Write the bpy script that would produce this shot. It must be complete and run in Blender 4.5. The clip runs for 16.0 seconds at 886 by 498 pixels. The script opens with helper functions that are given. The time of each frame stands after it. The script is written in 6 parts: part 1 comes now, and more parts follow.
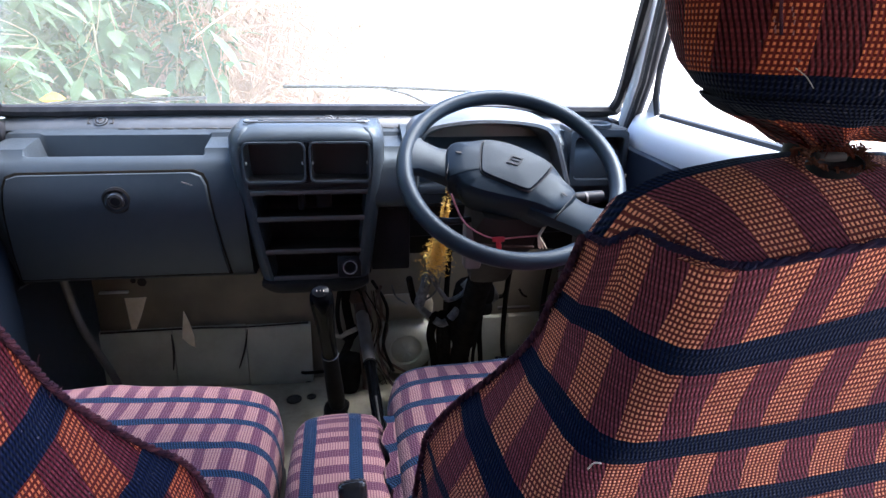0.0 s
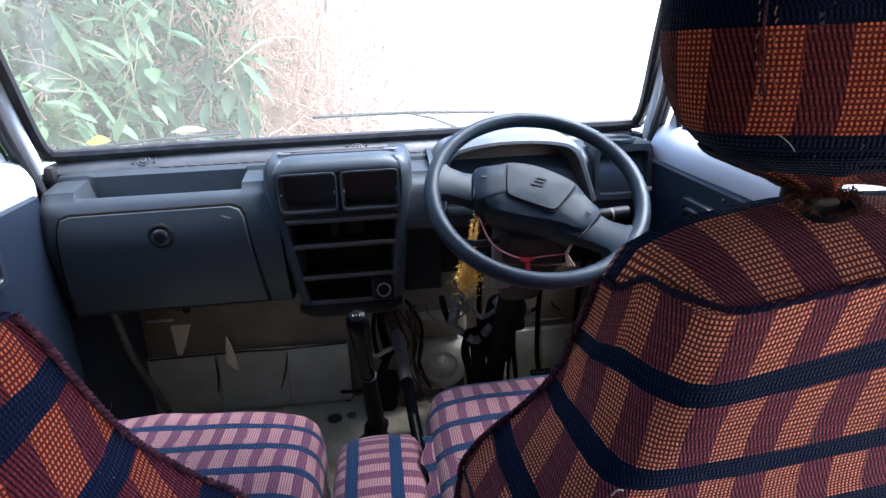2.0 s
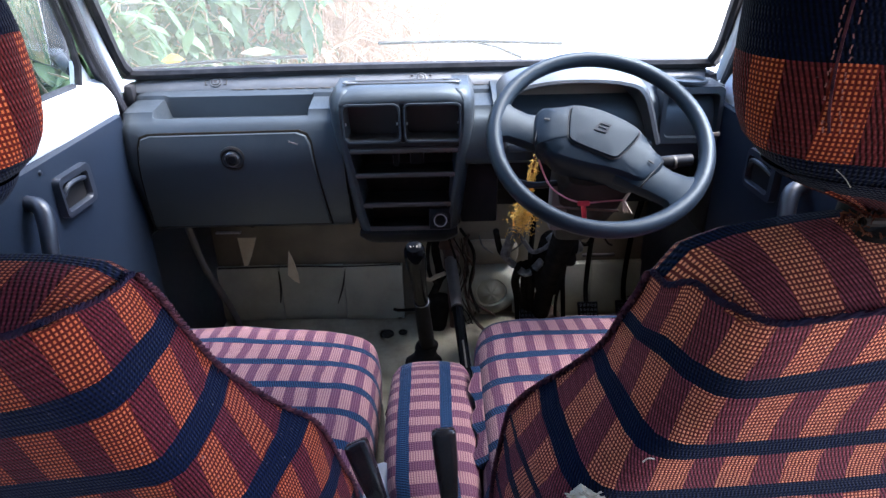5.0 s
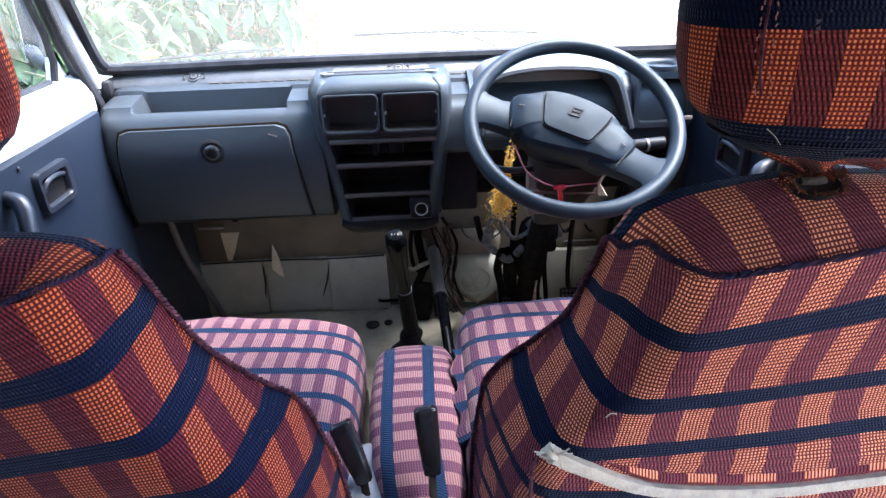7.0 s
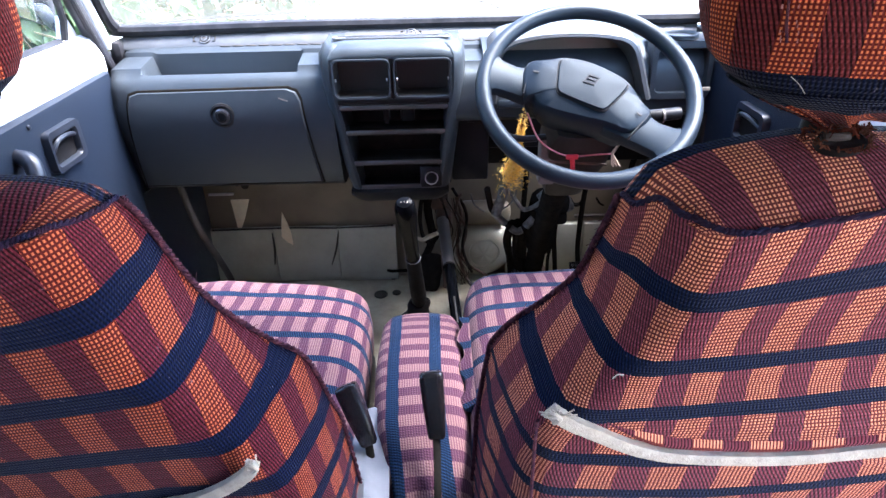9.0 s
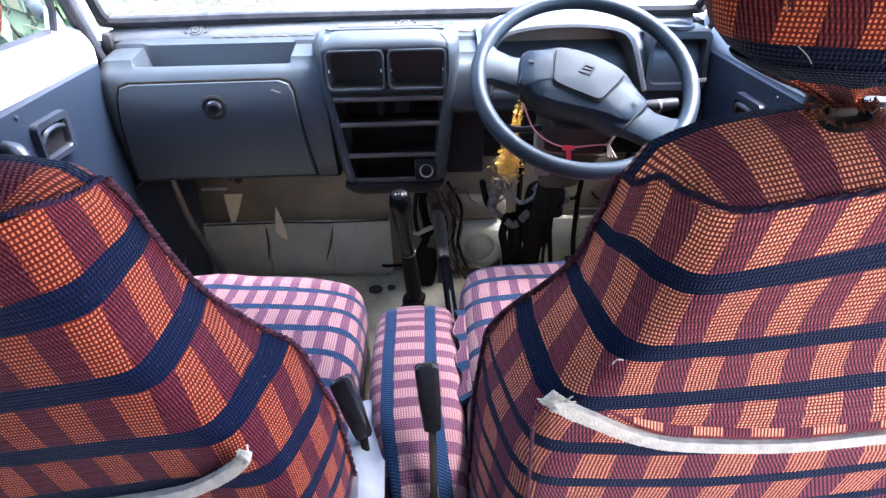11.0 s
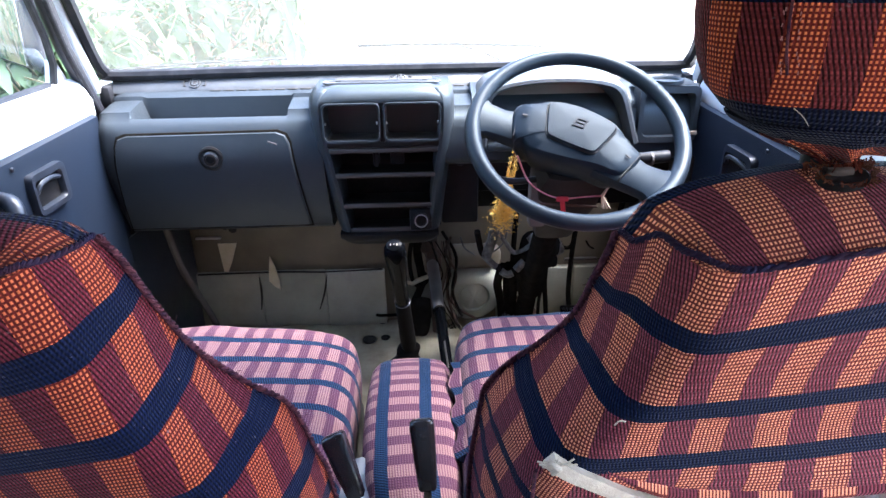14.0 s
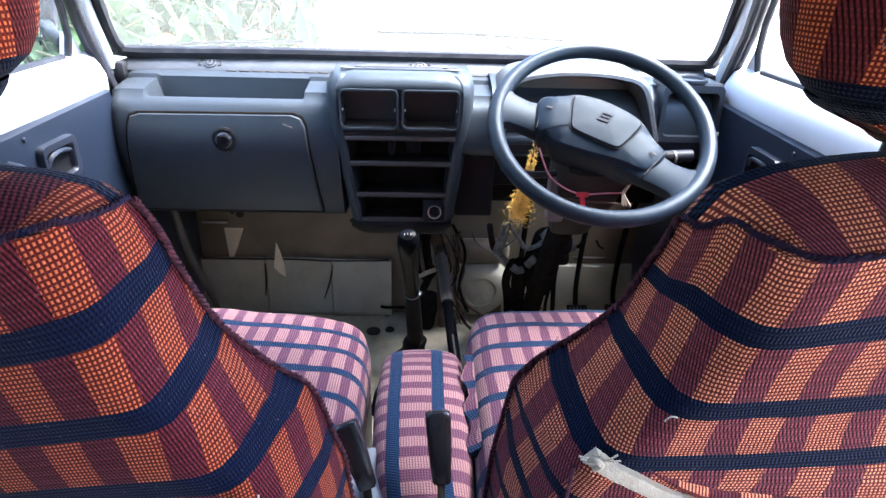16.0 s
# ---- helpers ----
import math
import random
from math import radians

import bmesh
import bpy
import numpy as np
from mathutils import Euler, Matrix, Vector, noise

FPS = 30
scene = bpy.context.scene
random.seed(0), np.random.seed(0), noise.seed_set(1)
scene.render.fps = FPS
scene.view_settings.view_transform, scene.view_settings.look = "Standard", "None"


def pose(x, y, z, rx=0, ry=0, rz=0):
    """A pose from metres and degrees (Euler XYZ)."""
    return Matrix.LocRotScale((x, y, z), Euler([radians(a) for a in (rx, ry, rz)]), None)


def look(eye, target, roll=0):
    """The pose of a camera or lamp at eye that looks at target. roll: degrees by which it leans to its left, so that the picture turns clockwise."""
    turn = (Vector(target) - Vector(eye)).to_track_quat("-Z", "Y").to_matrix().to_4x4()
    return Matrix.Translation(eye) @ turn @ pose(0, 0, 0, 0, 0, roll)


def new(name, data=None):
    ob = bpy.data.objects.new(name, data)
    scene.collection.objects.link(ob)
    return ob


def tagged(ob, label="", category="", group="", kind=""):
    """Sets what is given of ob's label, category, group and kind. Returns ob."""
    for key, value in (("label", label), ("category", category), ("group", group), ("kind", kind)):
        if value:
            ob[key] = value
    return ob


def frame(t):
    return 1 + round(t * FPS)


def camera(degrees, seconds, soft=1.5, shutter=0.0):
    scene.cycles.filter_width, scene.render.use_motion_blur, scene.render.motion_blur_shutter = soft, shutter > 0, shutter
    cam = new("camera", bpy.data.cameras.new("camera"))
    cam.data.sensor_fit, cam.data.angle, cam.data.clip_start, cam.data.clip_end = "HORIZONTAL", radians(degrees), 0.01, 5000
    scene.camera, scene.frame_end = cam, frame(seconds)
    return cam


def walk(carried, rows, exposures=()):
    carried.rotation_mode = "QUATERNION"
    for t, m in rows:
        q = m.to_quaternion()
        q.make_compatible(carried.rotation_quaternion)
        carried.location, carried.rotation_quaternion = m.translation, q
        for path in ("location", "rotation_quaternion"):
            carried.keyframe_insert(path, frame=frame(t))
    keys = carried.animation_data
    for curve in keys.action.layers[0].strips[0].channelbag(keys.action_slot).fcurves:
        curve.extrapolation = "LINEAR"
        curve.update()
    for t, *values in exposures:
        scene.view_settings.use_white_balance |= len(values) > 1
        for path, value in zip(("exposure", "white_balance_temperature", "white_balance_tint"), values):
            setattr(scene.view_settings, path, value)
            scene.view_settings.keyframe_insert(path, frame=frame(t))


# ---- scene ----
cam = camera(71.8, 16.0)
PATH = [
    (0, (0.042, -1.229, 0.992), (0.335, 0.632, 0.319), 1.1),
    (0.5, (0.045, -1.235, 1.012), (0.358, 0.633, 0.37), -0.8),
    (1, (0.043, -1.234, 1.011), (0.344, 0.643, 0.39), -0.1),
    (1.5, (0.046, -1.247, 1.022), (0.287, 0.637, 0.395), -1.9),
    (2, (0.043, -1.251, 1.023), (0.234, 0.633, 0.381), -2.4),
    (2.5, (0.036, -1.253, 1.022), (0.17, 0.631, 0.365), -2.5),
    (3, (0.022, -1.258, 1.039), (0.073, 0.638, 0.407), -2.1),
    (3.5, (0.017, -1.258, 1.065), (0.09, 0.612, 0.361), 0.2),
    (4, (0.027, -1.252, 1.075), (0.022, 0.56, 0.227), -1.2),
    (6.5, (0.041, -1.29, 1.069), (0.088, 0.491, 0.161), -1.6),
    (7, (0.046, -1.289, 1.067), (0.096, 0.491, 0.156), -2.0),
    (7.5, (0.044, -1.282, 1.057), (0.078, 0.486, 0.124), -1.1),
    (8, (0.041, -1.296, 1.062), (0.047, 0.478, 0.139), -0.9),
    (8.5, (0.047, -1.293, 1.06), (0.069, 0.471, 0.118), -1.5),
    (9, (0.047, -1.289, 1.052), (0.062, 0.454, 0.072), -1.3),
    (11.5, (0.046, -1.285, 1.039), (0.079, 0.454, 0.051), -1.2),
    (12, (0.045, -1.285, 1.042), (0.073, 0.47, 0.083), -1.1),
    (12.5, (0.046, -1.281, 1.042), (0.087, 0.477, 0.089), -0.8),
    (13, (0.045, -1.286, 1.05), (0.119, 0.524, 0.202), -0.6),
    (13.5, (0.046, -1.288, 1.052), (0.118, 0.528, 0.217), -1.1),
    (14, (0.045, -1.277, 1.042), (0.1, 0.532, 0.191), -0.9),
    (14.5, (0.034, -1.263, 1.03), (0.102, 0.523, 0.131), 0.1),
    (15, (0.01, -1.259, 1.022), (0.055, 0.545, 0.161), 1.6),
    (15.5, (0.015, -1.263, 1.026), (0.078, 0.543, 0.169), 1.0),
    (16, (0.015, -1.264, 1.024), (0.076, 0.541, 0.165), 1.6),
]
EXPOSURE = 3.46
walk(cam, [(t, look(eye, target, roll)) for t, eye, target, roll in PATH], [(t, EXPOSURE + e, k, 17 if 8.5 < t < 12.5 else 14.5) for t, e, k in ((0, -0.10, 5800), (1.0, -0.24, 5740), (2.5, -0.40, 5680), (3.8, -0.52, 5580), (4.6, -0.24, 5670), (6.3, 0.41, 5850), (7.5, 0.51, 5850), (9.0, 0.80, 5850), (12.2, 1.02, 5800), (12.9, 0.68, 5850), (14.5, 0.65, 5850), (16, 0.63, 5850))])

# ---- world, sun ----
world = bpy.data.worlds.new("sky")
scene.world = world
world.use_nodes = True
wn = world.node_tree
sky = wn.nodes.new("ShaderNodeTexSky")
sky.sky_type, sky.sun_disc = "NISHITA", False
sky.sun_elevation, sky.sun_rotation = radians(62), radians(76)
sky.air_density, sky.dust_density = 1.0, 1.5
wn.links.new(sky.outputs[0], wn.nodes["Background"].inputs[0])
wn.nodes["Background"].inputs[1].default_value = 0.15
sun = new("sun", bpy.data.lights.new("sun", "SUN"))
sun.data.energy, sun.data.angle, sun.data.color = 2.7, radians(40), (1.0, 0.96, 0.90)
sun.matrix_world = look((4.555, 1.136, 8.829), (0, 0, 0))


# ---- materials ----
def setup(name, base=(0.5, 0.5, 0.5), rough=0.5, metal=0.0, **more):
    m = bpy.data.materials.new(name)
    m.use_nodes = True
    b = m.node_tree.nodes["Principled BSDF"]
    b.inputs["Base Color"].default_value = (*base, 1)
    b.inputs["Roughness"].default_value = rough
    b.inputs["Metallic"].default_value = metal
    for k, v in more.items():
        b.inputs[k.replace("_", " ")].default_value = v
    return m, m.node_tree, b


def node(nt, kind, *links, operation=None):
    n = nt.nodes.new("ShaderNode" + kind)
    if operation:
        n.operation = operation
    for i, l in enumerate(links):
        if l is None:
            continue
        if hasattr(l, "is_output"):
            nt.links.new(l, n.inputs[i])
        else:
            n.inputs[i].default_value = l
    return n


def fmath(nt, op, a, b=0.0, c=None):
    n = node(nt, "Math", a, b, operation=op)
    if c is not None:
        if hasattr(c, "is_output"):
            nt.links.new(c, n.inputs[2])
        else:
            n.inputs[2].default_value = c
    return n.outputs[0]


def blend(nt, fac, a, b):
    n = nt.nodes.new("ShaderNodeMix")
    n.data_type = "RGBA"
    for sock, v in ((n.inputs[0], fac), (n.inputs[6], a), (n.inputs[7], b)):
        if hasattr(v, "is_output"):
            nt.links.new(v, sock)
        else:
            sock.default_value = v if not isinstance(v, tuple) else (*v, 1)
    return n.outputs[2]


def fbm(nt, scale, detail=4.0, coord="Object", rough=0.55, stretch=None):
    tc = nt.nodes.new("ShaderNodeTexCoord")
    src = tc.outputs[coord]
    if stretch:
        mp = nt.nodes.new("ShaderNodeMapping")
        nt.links.new(src, mp.inputs[0])
        mp.inputs[3].default_value = stretch
        src = mp.outputs[0]
    n = nt.nodes.new("ShaderNodeTexNoise")
    nt.links.new(src, n.inputs["Vector"])
    n.inputs["Scale"].default_value = scale
    n.inputs["Detail"].default_value = detail
    n.inputs["Roughness"].default_value = rough
    return n.outputs[0]


def ramp(nt, fac, lo, hi):
    n = nt.nodes.new("ShaderNodeMapRange")
    nt.links.new(fac, n.inputs[0])
    n.inputs[1].default_value, n.inputs[2].default_value = lo, hi
    return n.outputs[0]


def bump(nt, b, height, strength, dist=0.002):
    n = nt.nodes.new("ShaderNodeBump")
    nt.links.new(height, n.inputs["Height"])
    n.inputs["Strength"].default_value = strength
    n.inputs["Distance"].default_value = dist
    nt.links.new(n.outputs[0], b.inputs["Normal"])


def surface(name, c1, c2, rough=0.5, r2=None, grain=60.0, blot=6.0, metal=0.0, relief=0.2, dust=None, dust_amount=0.35, **more):
    """A worn surface: two colours in blotches, fine grain relief, uneven gloss and, where given, dust in patches."""
    m, nt, b = setup(name, c1, rough, metal, **more)
    big = ramp(nt, fbm(nt, blot, 5), 0.3, 0.7)
    fine = fbm(nt, grain, 3)
    col = blend(nt, big, c1, c2)
    if dust:
        d = fmath(nt, "MULTIPLY", ramp(nt, fbm(nt, blot * 1.7 + 1.3, 8, rough=0.7), 0.45, 0.75), dust_amount)
        col = blend(nt, d, col, dust)
    nt.links.new(col, b.inputs["Base Color"])
    nt.links.new(fmath(nt, "ADD", rough - 0.08, fmath(nt, "MULTIPLY", fbm(nt, blot * 3, 4), 0.16 if r2 is None else r2)), b.inputs["Roughness"])
    if relief:
        bump(nt, b, fine, relief, 0.001)
    return m


def plaid(name, period, wide, band_step, band_wide, band_at, light, dark, navy, warm, u_shift=0.0, pitch=0.0024, turned=False, limit=99.0, ridge=999.0, hatch=False, sway=0.006, gap=-0.45):
    """Woven check: stripes along v, navy bands along u, tiny dots of the weave; the map is in metres."""
    m, nt, b = setup(name, light, 0.85)
    b.inputs["Sheen Weight"].default_value = 0.04
    b.inputs["Sheen Roughness"].default_value = 0.4
    b.inputs["Specular IOR Level"].default_value = 0.06
    uv = nt.nodes.new("ShaderNodeUVMap")
    sep = node(nt, "SeparateXYZ", uv.outputs[0])
    wob = fmath(nt, "MULTIPLY", fmath(nt, "SUBTRACT", fbm(nt, 9, 2), 0.5), sway)
    u0, v0 = (sep.outputs[1], sep.outputs[0]) if turned else (sep.outputs[0], sep.outputs[1])
    u = fmath(nt, "ADD", fmath(nt, "ADD", u0, u_shift), wob)
    v = fmath(nt, "ADD", v0, wob)
    cell = fmath(nt, "FRACT", fmath(nt, "DIVIDE", u, period))
    stripe = fmath(nt, "LESS_THAN", cell, wide)
    band = fmath(nt, "LESS_THAN", fmath(nt, "FRACT", fmath(nt, "DIVIDE", fmath(nt, "SUBTRACT", v, band_at), band_step)), band_wide / band_step)
    band = fmath(nt, "MULTIPLY", band, fmath(nt, "LESS_THAN", v, limit))
    band = fmath(nt, "MAXIMUM", band, fmath(nt, "GREATER_THAN", v, ridge))
    su = fmath(nt, "SINE", fmath(nt, "MULTIPLY", u0, 2 * math.pi / pitch))
    sv = fmath(nt, "SINE", fmath(nt, "MULTIPLY", v0, 2 * math.pi / pitch))
    dots = fmath(nt, "MULTIPLY", fmath(nt, "ADD", su, 1), fmath(nt, "ADD", sv, 1))  # 0..4
    square = fmath(nt, "MINIMUM", su, fmath(nt, "ADD", sv, 0.15))
    fray = fmath(nt, "MULTIPLY", fmath(nt, "SUBTRACT", fbm(nt, 420, 3), 0.5), 0.9)
    dmask = ramp(nt, fmath(nt, "ADD", square, fray), gap, gap + 0.70)
    rib = fmath(nt, "SINE", fmath(nt, "MULTIPLY", fmath(nt, "ADD", u0, fmath(nt, "MULTIPLY", v0, 0.35)), 2 * math.pi / (pitch * 1.0)))
    fade = ramp(nt, fbm(nt, 14, 5, rough=0.65), 0.25, 0.8)
    lightc = blend(nt, fade, light, tuple(min(1, c * 0.72) for c in light))
    orange = blend(nt, dmask, warm, lightc)
    ribs = fmath(nt, "MULTIPLY", ramp(nt, fmath(nt, "ADD", rib, fray), -0.75, 0.55), fmath(nt, "MULTIPLY_ADD", dmask, 0.40, 0.60))
    maroon = blend(nt, ribs, tuple(c * 0.12 for c in dark), tuple(c * 1.12 for c in dark))
    if hatch:
        fine = sv if turned else su
        lines = ramp(nt, fine, -0.2, 0.2)
        maroon = blend(nt, lines, dark, tuple(0.18 * a + 0.82 * c for a, c in zip(light, dark)))
        orange = blend(nt, fmath(nt, "MULTIPLY", ramp(nt, fine, 0.1, 0.6), 0.85), lightc, warm)
    navyc = blend(nt, ramp(nt, rib, -1.0, 1.0), tuple(c * 0.30 for c in navy), tuple(c * 1.25 for c in navy))
    col = blend(nt, band, blend(nt, stripe, maroon, orange), navyc)
    lint = ramp(nt, fbm(nt, 260, 2), 0.70, 0.78)
    col = blend(nt, fmath(nt, "MULTIPLY", lint, 0.16), col, (0.5, 0.42, 0.4))
    nt.links.new(col, b.inputs["Base Color"])
    hgt = fmath(nt, "ADD", fmath(nt, "MULTIPLY", dots, 0.25), fmath(nt, "MULTIPLY", rib, 0.2))
    bump(nt, b, hgt, 0.55, 0.0012)
    return m


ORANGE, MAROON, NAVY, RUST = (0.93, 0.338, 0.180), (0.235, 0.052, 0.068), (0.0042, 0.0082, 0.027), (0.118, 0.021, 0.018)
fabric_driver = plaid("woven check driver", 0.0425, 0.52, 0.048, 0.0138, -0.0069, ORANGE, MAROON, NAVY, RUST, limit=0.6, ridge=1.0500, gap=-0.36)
# darker copy: the dimmer light on the passenger seat is in the colours
fabric_passenger = plaid("woven check passenger shaded", 0.0425, 0.52, 0.048, 0.0150, -0.0075, (0.52, 0.134, 0.058), (0.122, 0.0185, 0.030), (0.0034, 0.0062, 0.023), (0.074, 0.0095, 0.008), limit=0.6, ridge=1.049, gap=-0.30)
# headrest copy of the check, darkened for the shade under the roof
fabric_head = plaid("woven check headrest shaded", 0.037, 0.49, 0.0725, 0.0255, 0.9515, (0.66, 0.165, 0.058), (0.135, 0.020, 0.022), (0.0022, 0.0040, 0.015), (0.105, 0.013, 0.009), u_shift=-0.008, gap=-0.16)
# the check again, tinted pink for the windscreen light on cushions and pad
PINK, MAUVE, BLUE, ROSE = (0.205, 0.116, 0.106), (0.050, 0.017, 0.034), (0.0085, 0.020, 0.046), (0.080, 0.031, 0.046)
fabric_cushion = plaid("window-lit woven check", 0.033, 0.56, 0.062, 0.016, 0.0, PINK, MAUVE, BLUE, ROSE, pitch=0.0036, hatch=True, sway=0.014)
fabric_pad = plaid("window-lit check pad", 0.033, 0.52, 0.064, 0.0185, 0.0014, PINK, MAUVE, BLUE, ROSE, pitch=0.0036, turned=True, hatch=True)
piping_cloth = surface("dark piping cord", (0.085, 0.028, 0.034), (0.016, 0.008, 0.016), 0.95, grain=400, blot=160, relief=0.8, Specular_IOR_Level=0.05)
seam_navy = surface("dark navy seam cord", (0.012, 0.014, 0.034), (0.030, 0.012, 0.020), 0.95, grain=400, blot=120, relief=0.8, Specular_IOR_Level=0.05)
frayed_cloth = surface("frayed rusty cloth", (0.13, 0.028, 0.014), (0.02, 0.007, 0.007), 0.95, grain=300, blot=80, relief=0.8, Specular_IOR_Level=0.05)
frayed_tan = surface("frayed tan cloth", (0.12, 0.045, 0.024), (0.04, 0.012, 0.009), 0.95, grain=300, blot=120, relief=0.8, Specular_IOR_Level=0.05)
sleeve_tan = surface("grubby tan sleeve", (0.050, 0.030, 0.019), (0.028, 0.016, 0.010), 0.85, blot=90)
stitch_thread = surface("dusty red thread", (0.26, 0.10, 0.08), (0.15, 0.05, 0.045), 0.9, blot=90, relief=0)
strap_cloth = surface("off-white webbing", (0.50, 0.430, 0.330), (0.38, 0.325, 0.25), 0.95, grain=420, blot=60, relief=1.0, dust=(0.22, 0.18, 0.15), dust_amount=0.5, Specular_IOR_Level=0.1)
SLATE = (0.80, 0.95, 1.0, 1.0)   # the sheen of the blue-grey plastics
dash_plastic = surface("grey-blue dashboard plastic", (0.0250, 0.0302, 0.0355), (0.0192, 0.0234, 0.0278), 0.42, grain=900, blot=5, relief=0.25, dust=(0.11, 0.115, 0.12), dust_amount=0.06, Specular_IOR_Level=0.27, Specular_Tint=SLATE)
dash_dusty = surface("dusty grey dashboard top", (0.048, 0.051, 0.053), (0.036, 0.039, 0.042), 0.42, grain=900, blot=7, relief=0.25, dust=(0.30, 0.29, 0.28), dust_amount=0.13)
black_plastic = surface("black plastic", (0.006, 0.006, 0.007), (0.010, 0.0095, 0.009), 0.42, grain=700, blot=12, relief=0.15, dust=(0.05, 0.04, 0.035), dust_amount=0.12, Specular_IOR_Level=0.14)
shelf_plastic = surface("dusty black shelf", (0.0045, 0.0035, 0.003), (0.010, 0.0075, 0.006), 0.5, grain=500, blot=14, relief=0.2, dust=(0.08, 0.052, 0.038), dust_amount=0.30, Specular_IOR_Level=0.14)
# paler than the boards: the light caught by the lips is in the colour
lip_plastic = surface("shelf lip plastic with painted highlight", (0.032, 0.029, 0.027), (0.045, 0.040, 0.036), 0.42, grain=500, blot=14, relief=0.2)
buckle_plastic = surface("glossy black buckle plastic", (0.008, 0.008, 0.010), (0.012, 0.012, 0.014), 0.24, grain=500, blot=30, relief=0.08, Specular_IOR_Level=0.45)
wheel_rubber = surface("dark grey steering wheel polyurethane", (0.0100, 0.0145, 0.0212), (0.0080, 0.0117, 0.0172), 0.42, grain=800, blot=9, relief=0.2, Specular_IOR_Level=0.19, Specular_Tint=SLATE)
hub_plastic = surface("grey hub cover", (0.0062, 0.0104, 0.0158), (0.0048, 0.0083, 0.0130), 0.42, grain=900, blot=9, relief=0.3, Specular_IOR_Level=0.14, Specular_Tint=SLATE)
shroud_plastic = surface("brown-black shroud plastic", (0.012, 0.0095, 0.008), (0.018, 0.014, 0.011), 0.5, grain=500, blot=14, relief=0.2, dust=(0.07, 0.055, 0.042), dust_amount=0.15, Specular_IOR_Level=0.12)
badge_metal = surface("dull dark badge", (0.012, 0.014, 0.017), (0.02, 0.021, 0.024), 0.5, metal=0.0, relief=0.05, Specular_IOR_Level=0.08)
# brown haze of glare in the vents, put into their colour
vent_plastic = surface("glare-brown vent box", (0.030, 0.023, 0.019), (0.022, 0.017, 0.014), 0.45, grain=500, blot=10, relief=0.2)
dark_chrome = surface("dull dark lock ring", (0.16, 0.16, 0.165), (0.09, 0.09, 0.095), 0.3, metal=1.0, relief=0.05, blot=40)
chrome = surface("worn chrome", (0.75, 0.75, 0.75), (0.5, 0.49, 0.47), 0.35, metal=1.0, relief=0.05, blot=40)
door_trim = surface("blue-grey vinyl door trim", (0.0045, 0.0086, 0.0170), (0.0034, 0.0064, 0.0130), 0.5, grain=700, blot=4, relief=0.3, Specular_IOR_Level=0.30)
door_black = surface("dark door plastic", (0.0075, 0.0095, 0.015), (0.011, 0.014, 0.021), 0.4, grain=600, blot=20, relief=0.1)
white_paint = surface("white body paint", (0.52, 0.535, 0.56), (0.465, 0.48, 0.50), 0.4, grain=300, blot=5, relief=0.05, dust=(0.5, 0.47, 0.42), dust_amount=0.15)
seal_rubber = surface("black rubber seal", (0.008, 0.008, 0.010), (0.014, 0.014, 0.016), 0.5, grain=300, blot=15, relief=0.15, dust=(0.15, 0.15, 0.15), dust_amount=0.15, Specular_IOR_Level=0.25)
grey_trim = surface("dark pillar trim", (0.014, 0.014, 0.018), (0.020, 0.020, 0.025), 0.45, blot=10, Specular_IOR_Level=0.3)
# firewall beige holds grime and also the shadow of the dashboard
firewall_paint = surface("grimy shaded beige firewall paint", (0.205, 0.172, 0.120), (0.13, 0.105, 0.072), 0.45, grain=120, blot=5, relief=0.3, dust=(0.10, 0.08, 0.06), dust_amount=0.45)
liner_board = surface("pale grey-beige floor liner", (0.46, 0.45, 0.355), (0.35, 0.34, 0.265), 0.6, grain=150, blot=6, relief=0.3, dust=(0.2, 0.17, 0.14), dust_amount=0.35)
floor_paint = surface("muddy beige cab floor", (0.46, 0.41, 0.30), (0.32, 0.28, 0.19), 0.7, grain=90, blot=9, relief=0.5, dust=(0.12, 0.09, 0.07), dust_amount=0.55)
rear_floor_dark = surface("dark unseen rear floor", (0.035, 0.034, 0.034), (0.05, 0.047, 0.044), 0.8, grain=200, blot=8, relief=0.3)
sun_patch = surface("cream sunlight patch", (0.85, 0.76, 0.58), (0.75, 0.64, 0.45), 0.55, blot=40, relief=0.1)
dark_hole = surface("dark plug", (0.03, 0.025, 0.02), (0.015, 0.012, 0.01), 0.7)
rust_metal = surface("rusty steel", (0.085, 0.042, 0.025), (0.03, 0.02, 0.014), 0.75, grain=150, blot=30, relief=0.5)
grey_tube = surface("grey painted tube", (0.10, 0.088, 0.078), (0.06, 0.052, 0.046), 0.5, blot=25, relief=0.2)
wire_black = surface("black cable", (0.008, 0.0075, 0.007), (0.016, 0.014, 0.012), 0.6, blot=50, Specular_IOR_Level=0.0)
wire_pale = surface("dusty pale tape", (0.15, 0.14, 0.125), (0.03, 0.027, 0.024), 0.7, blot=70, grain=200, relief=0.6)
wire_red = surface("red thread", (0.5, 0.02, 0.03), (0.35, 0.015, 0.03), 0.7, blot=60)
wire_pink = surface("pale pink cord", (0.55, 0.22, 0.25), (0.4, 0.12, 0.15), 0.7, blot=60)
gold_foil = surface("gold tinsel foil", (0.85, 0.52, 0.10), (0.60, 0.33, 0.05), 0.32, metal=0.55, blot=120, relief=0.3)
boot_rubber = surface("black rubber boot", (0.006, 0.006, 0.0065), (0.012, 0.011, 0.011), 0.5, grain=150, blot=25, relief=0.4, Specular_IOR_Level=0.01)
pale_cloth = surface("grey-white sheet", (0.30, 0.31, 0.33), (0.20, 0.21, 0.23), 0.85, blot=18, relief=0.4)
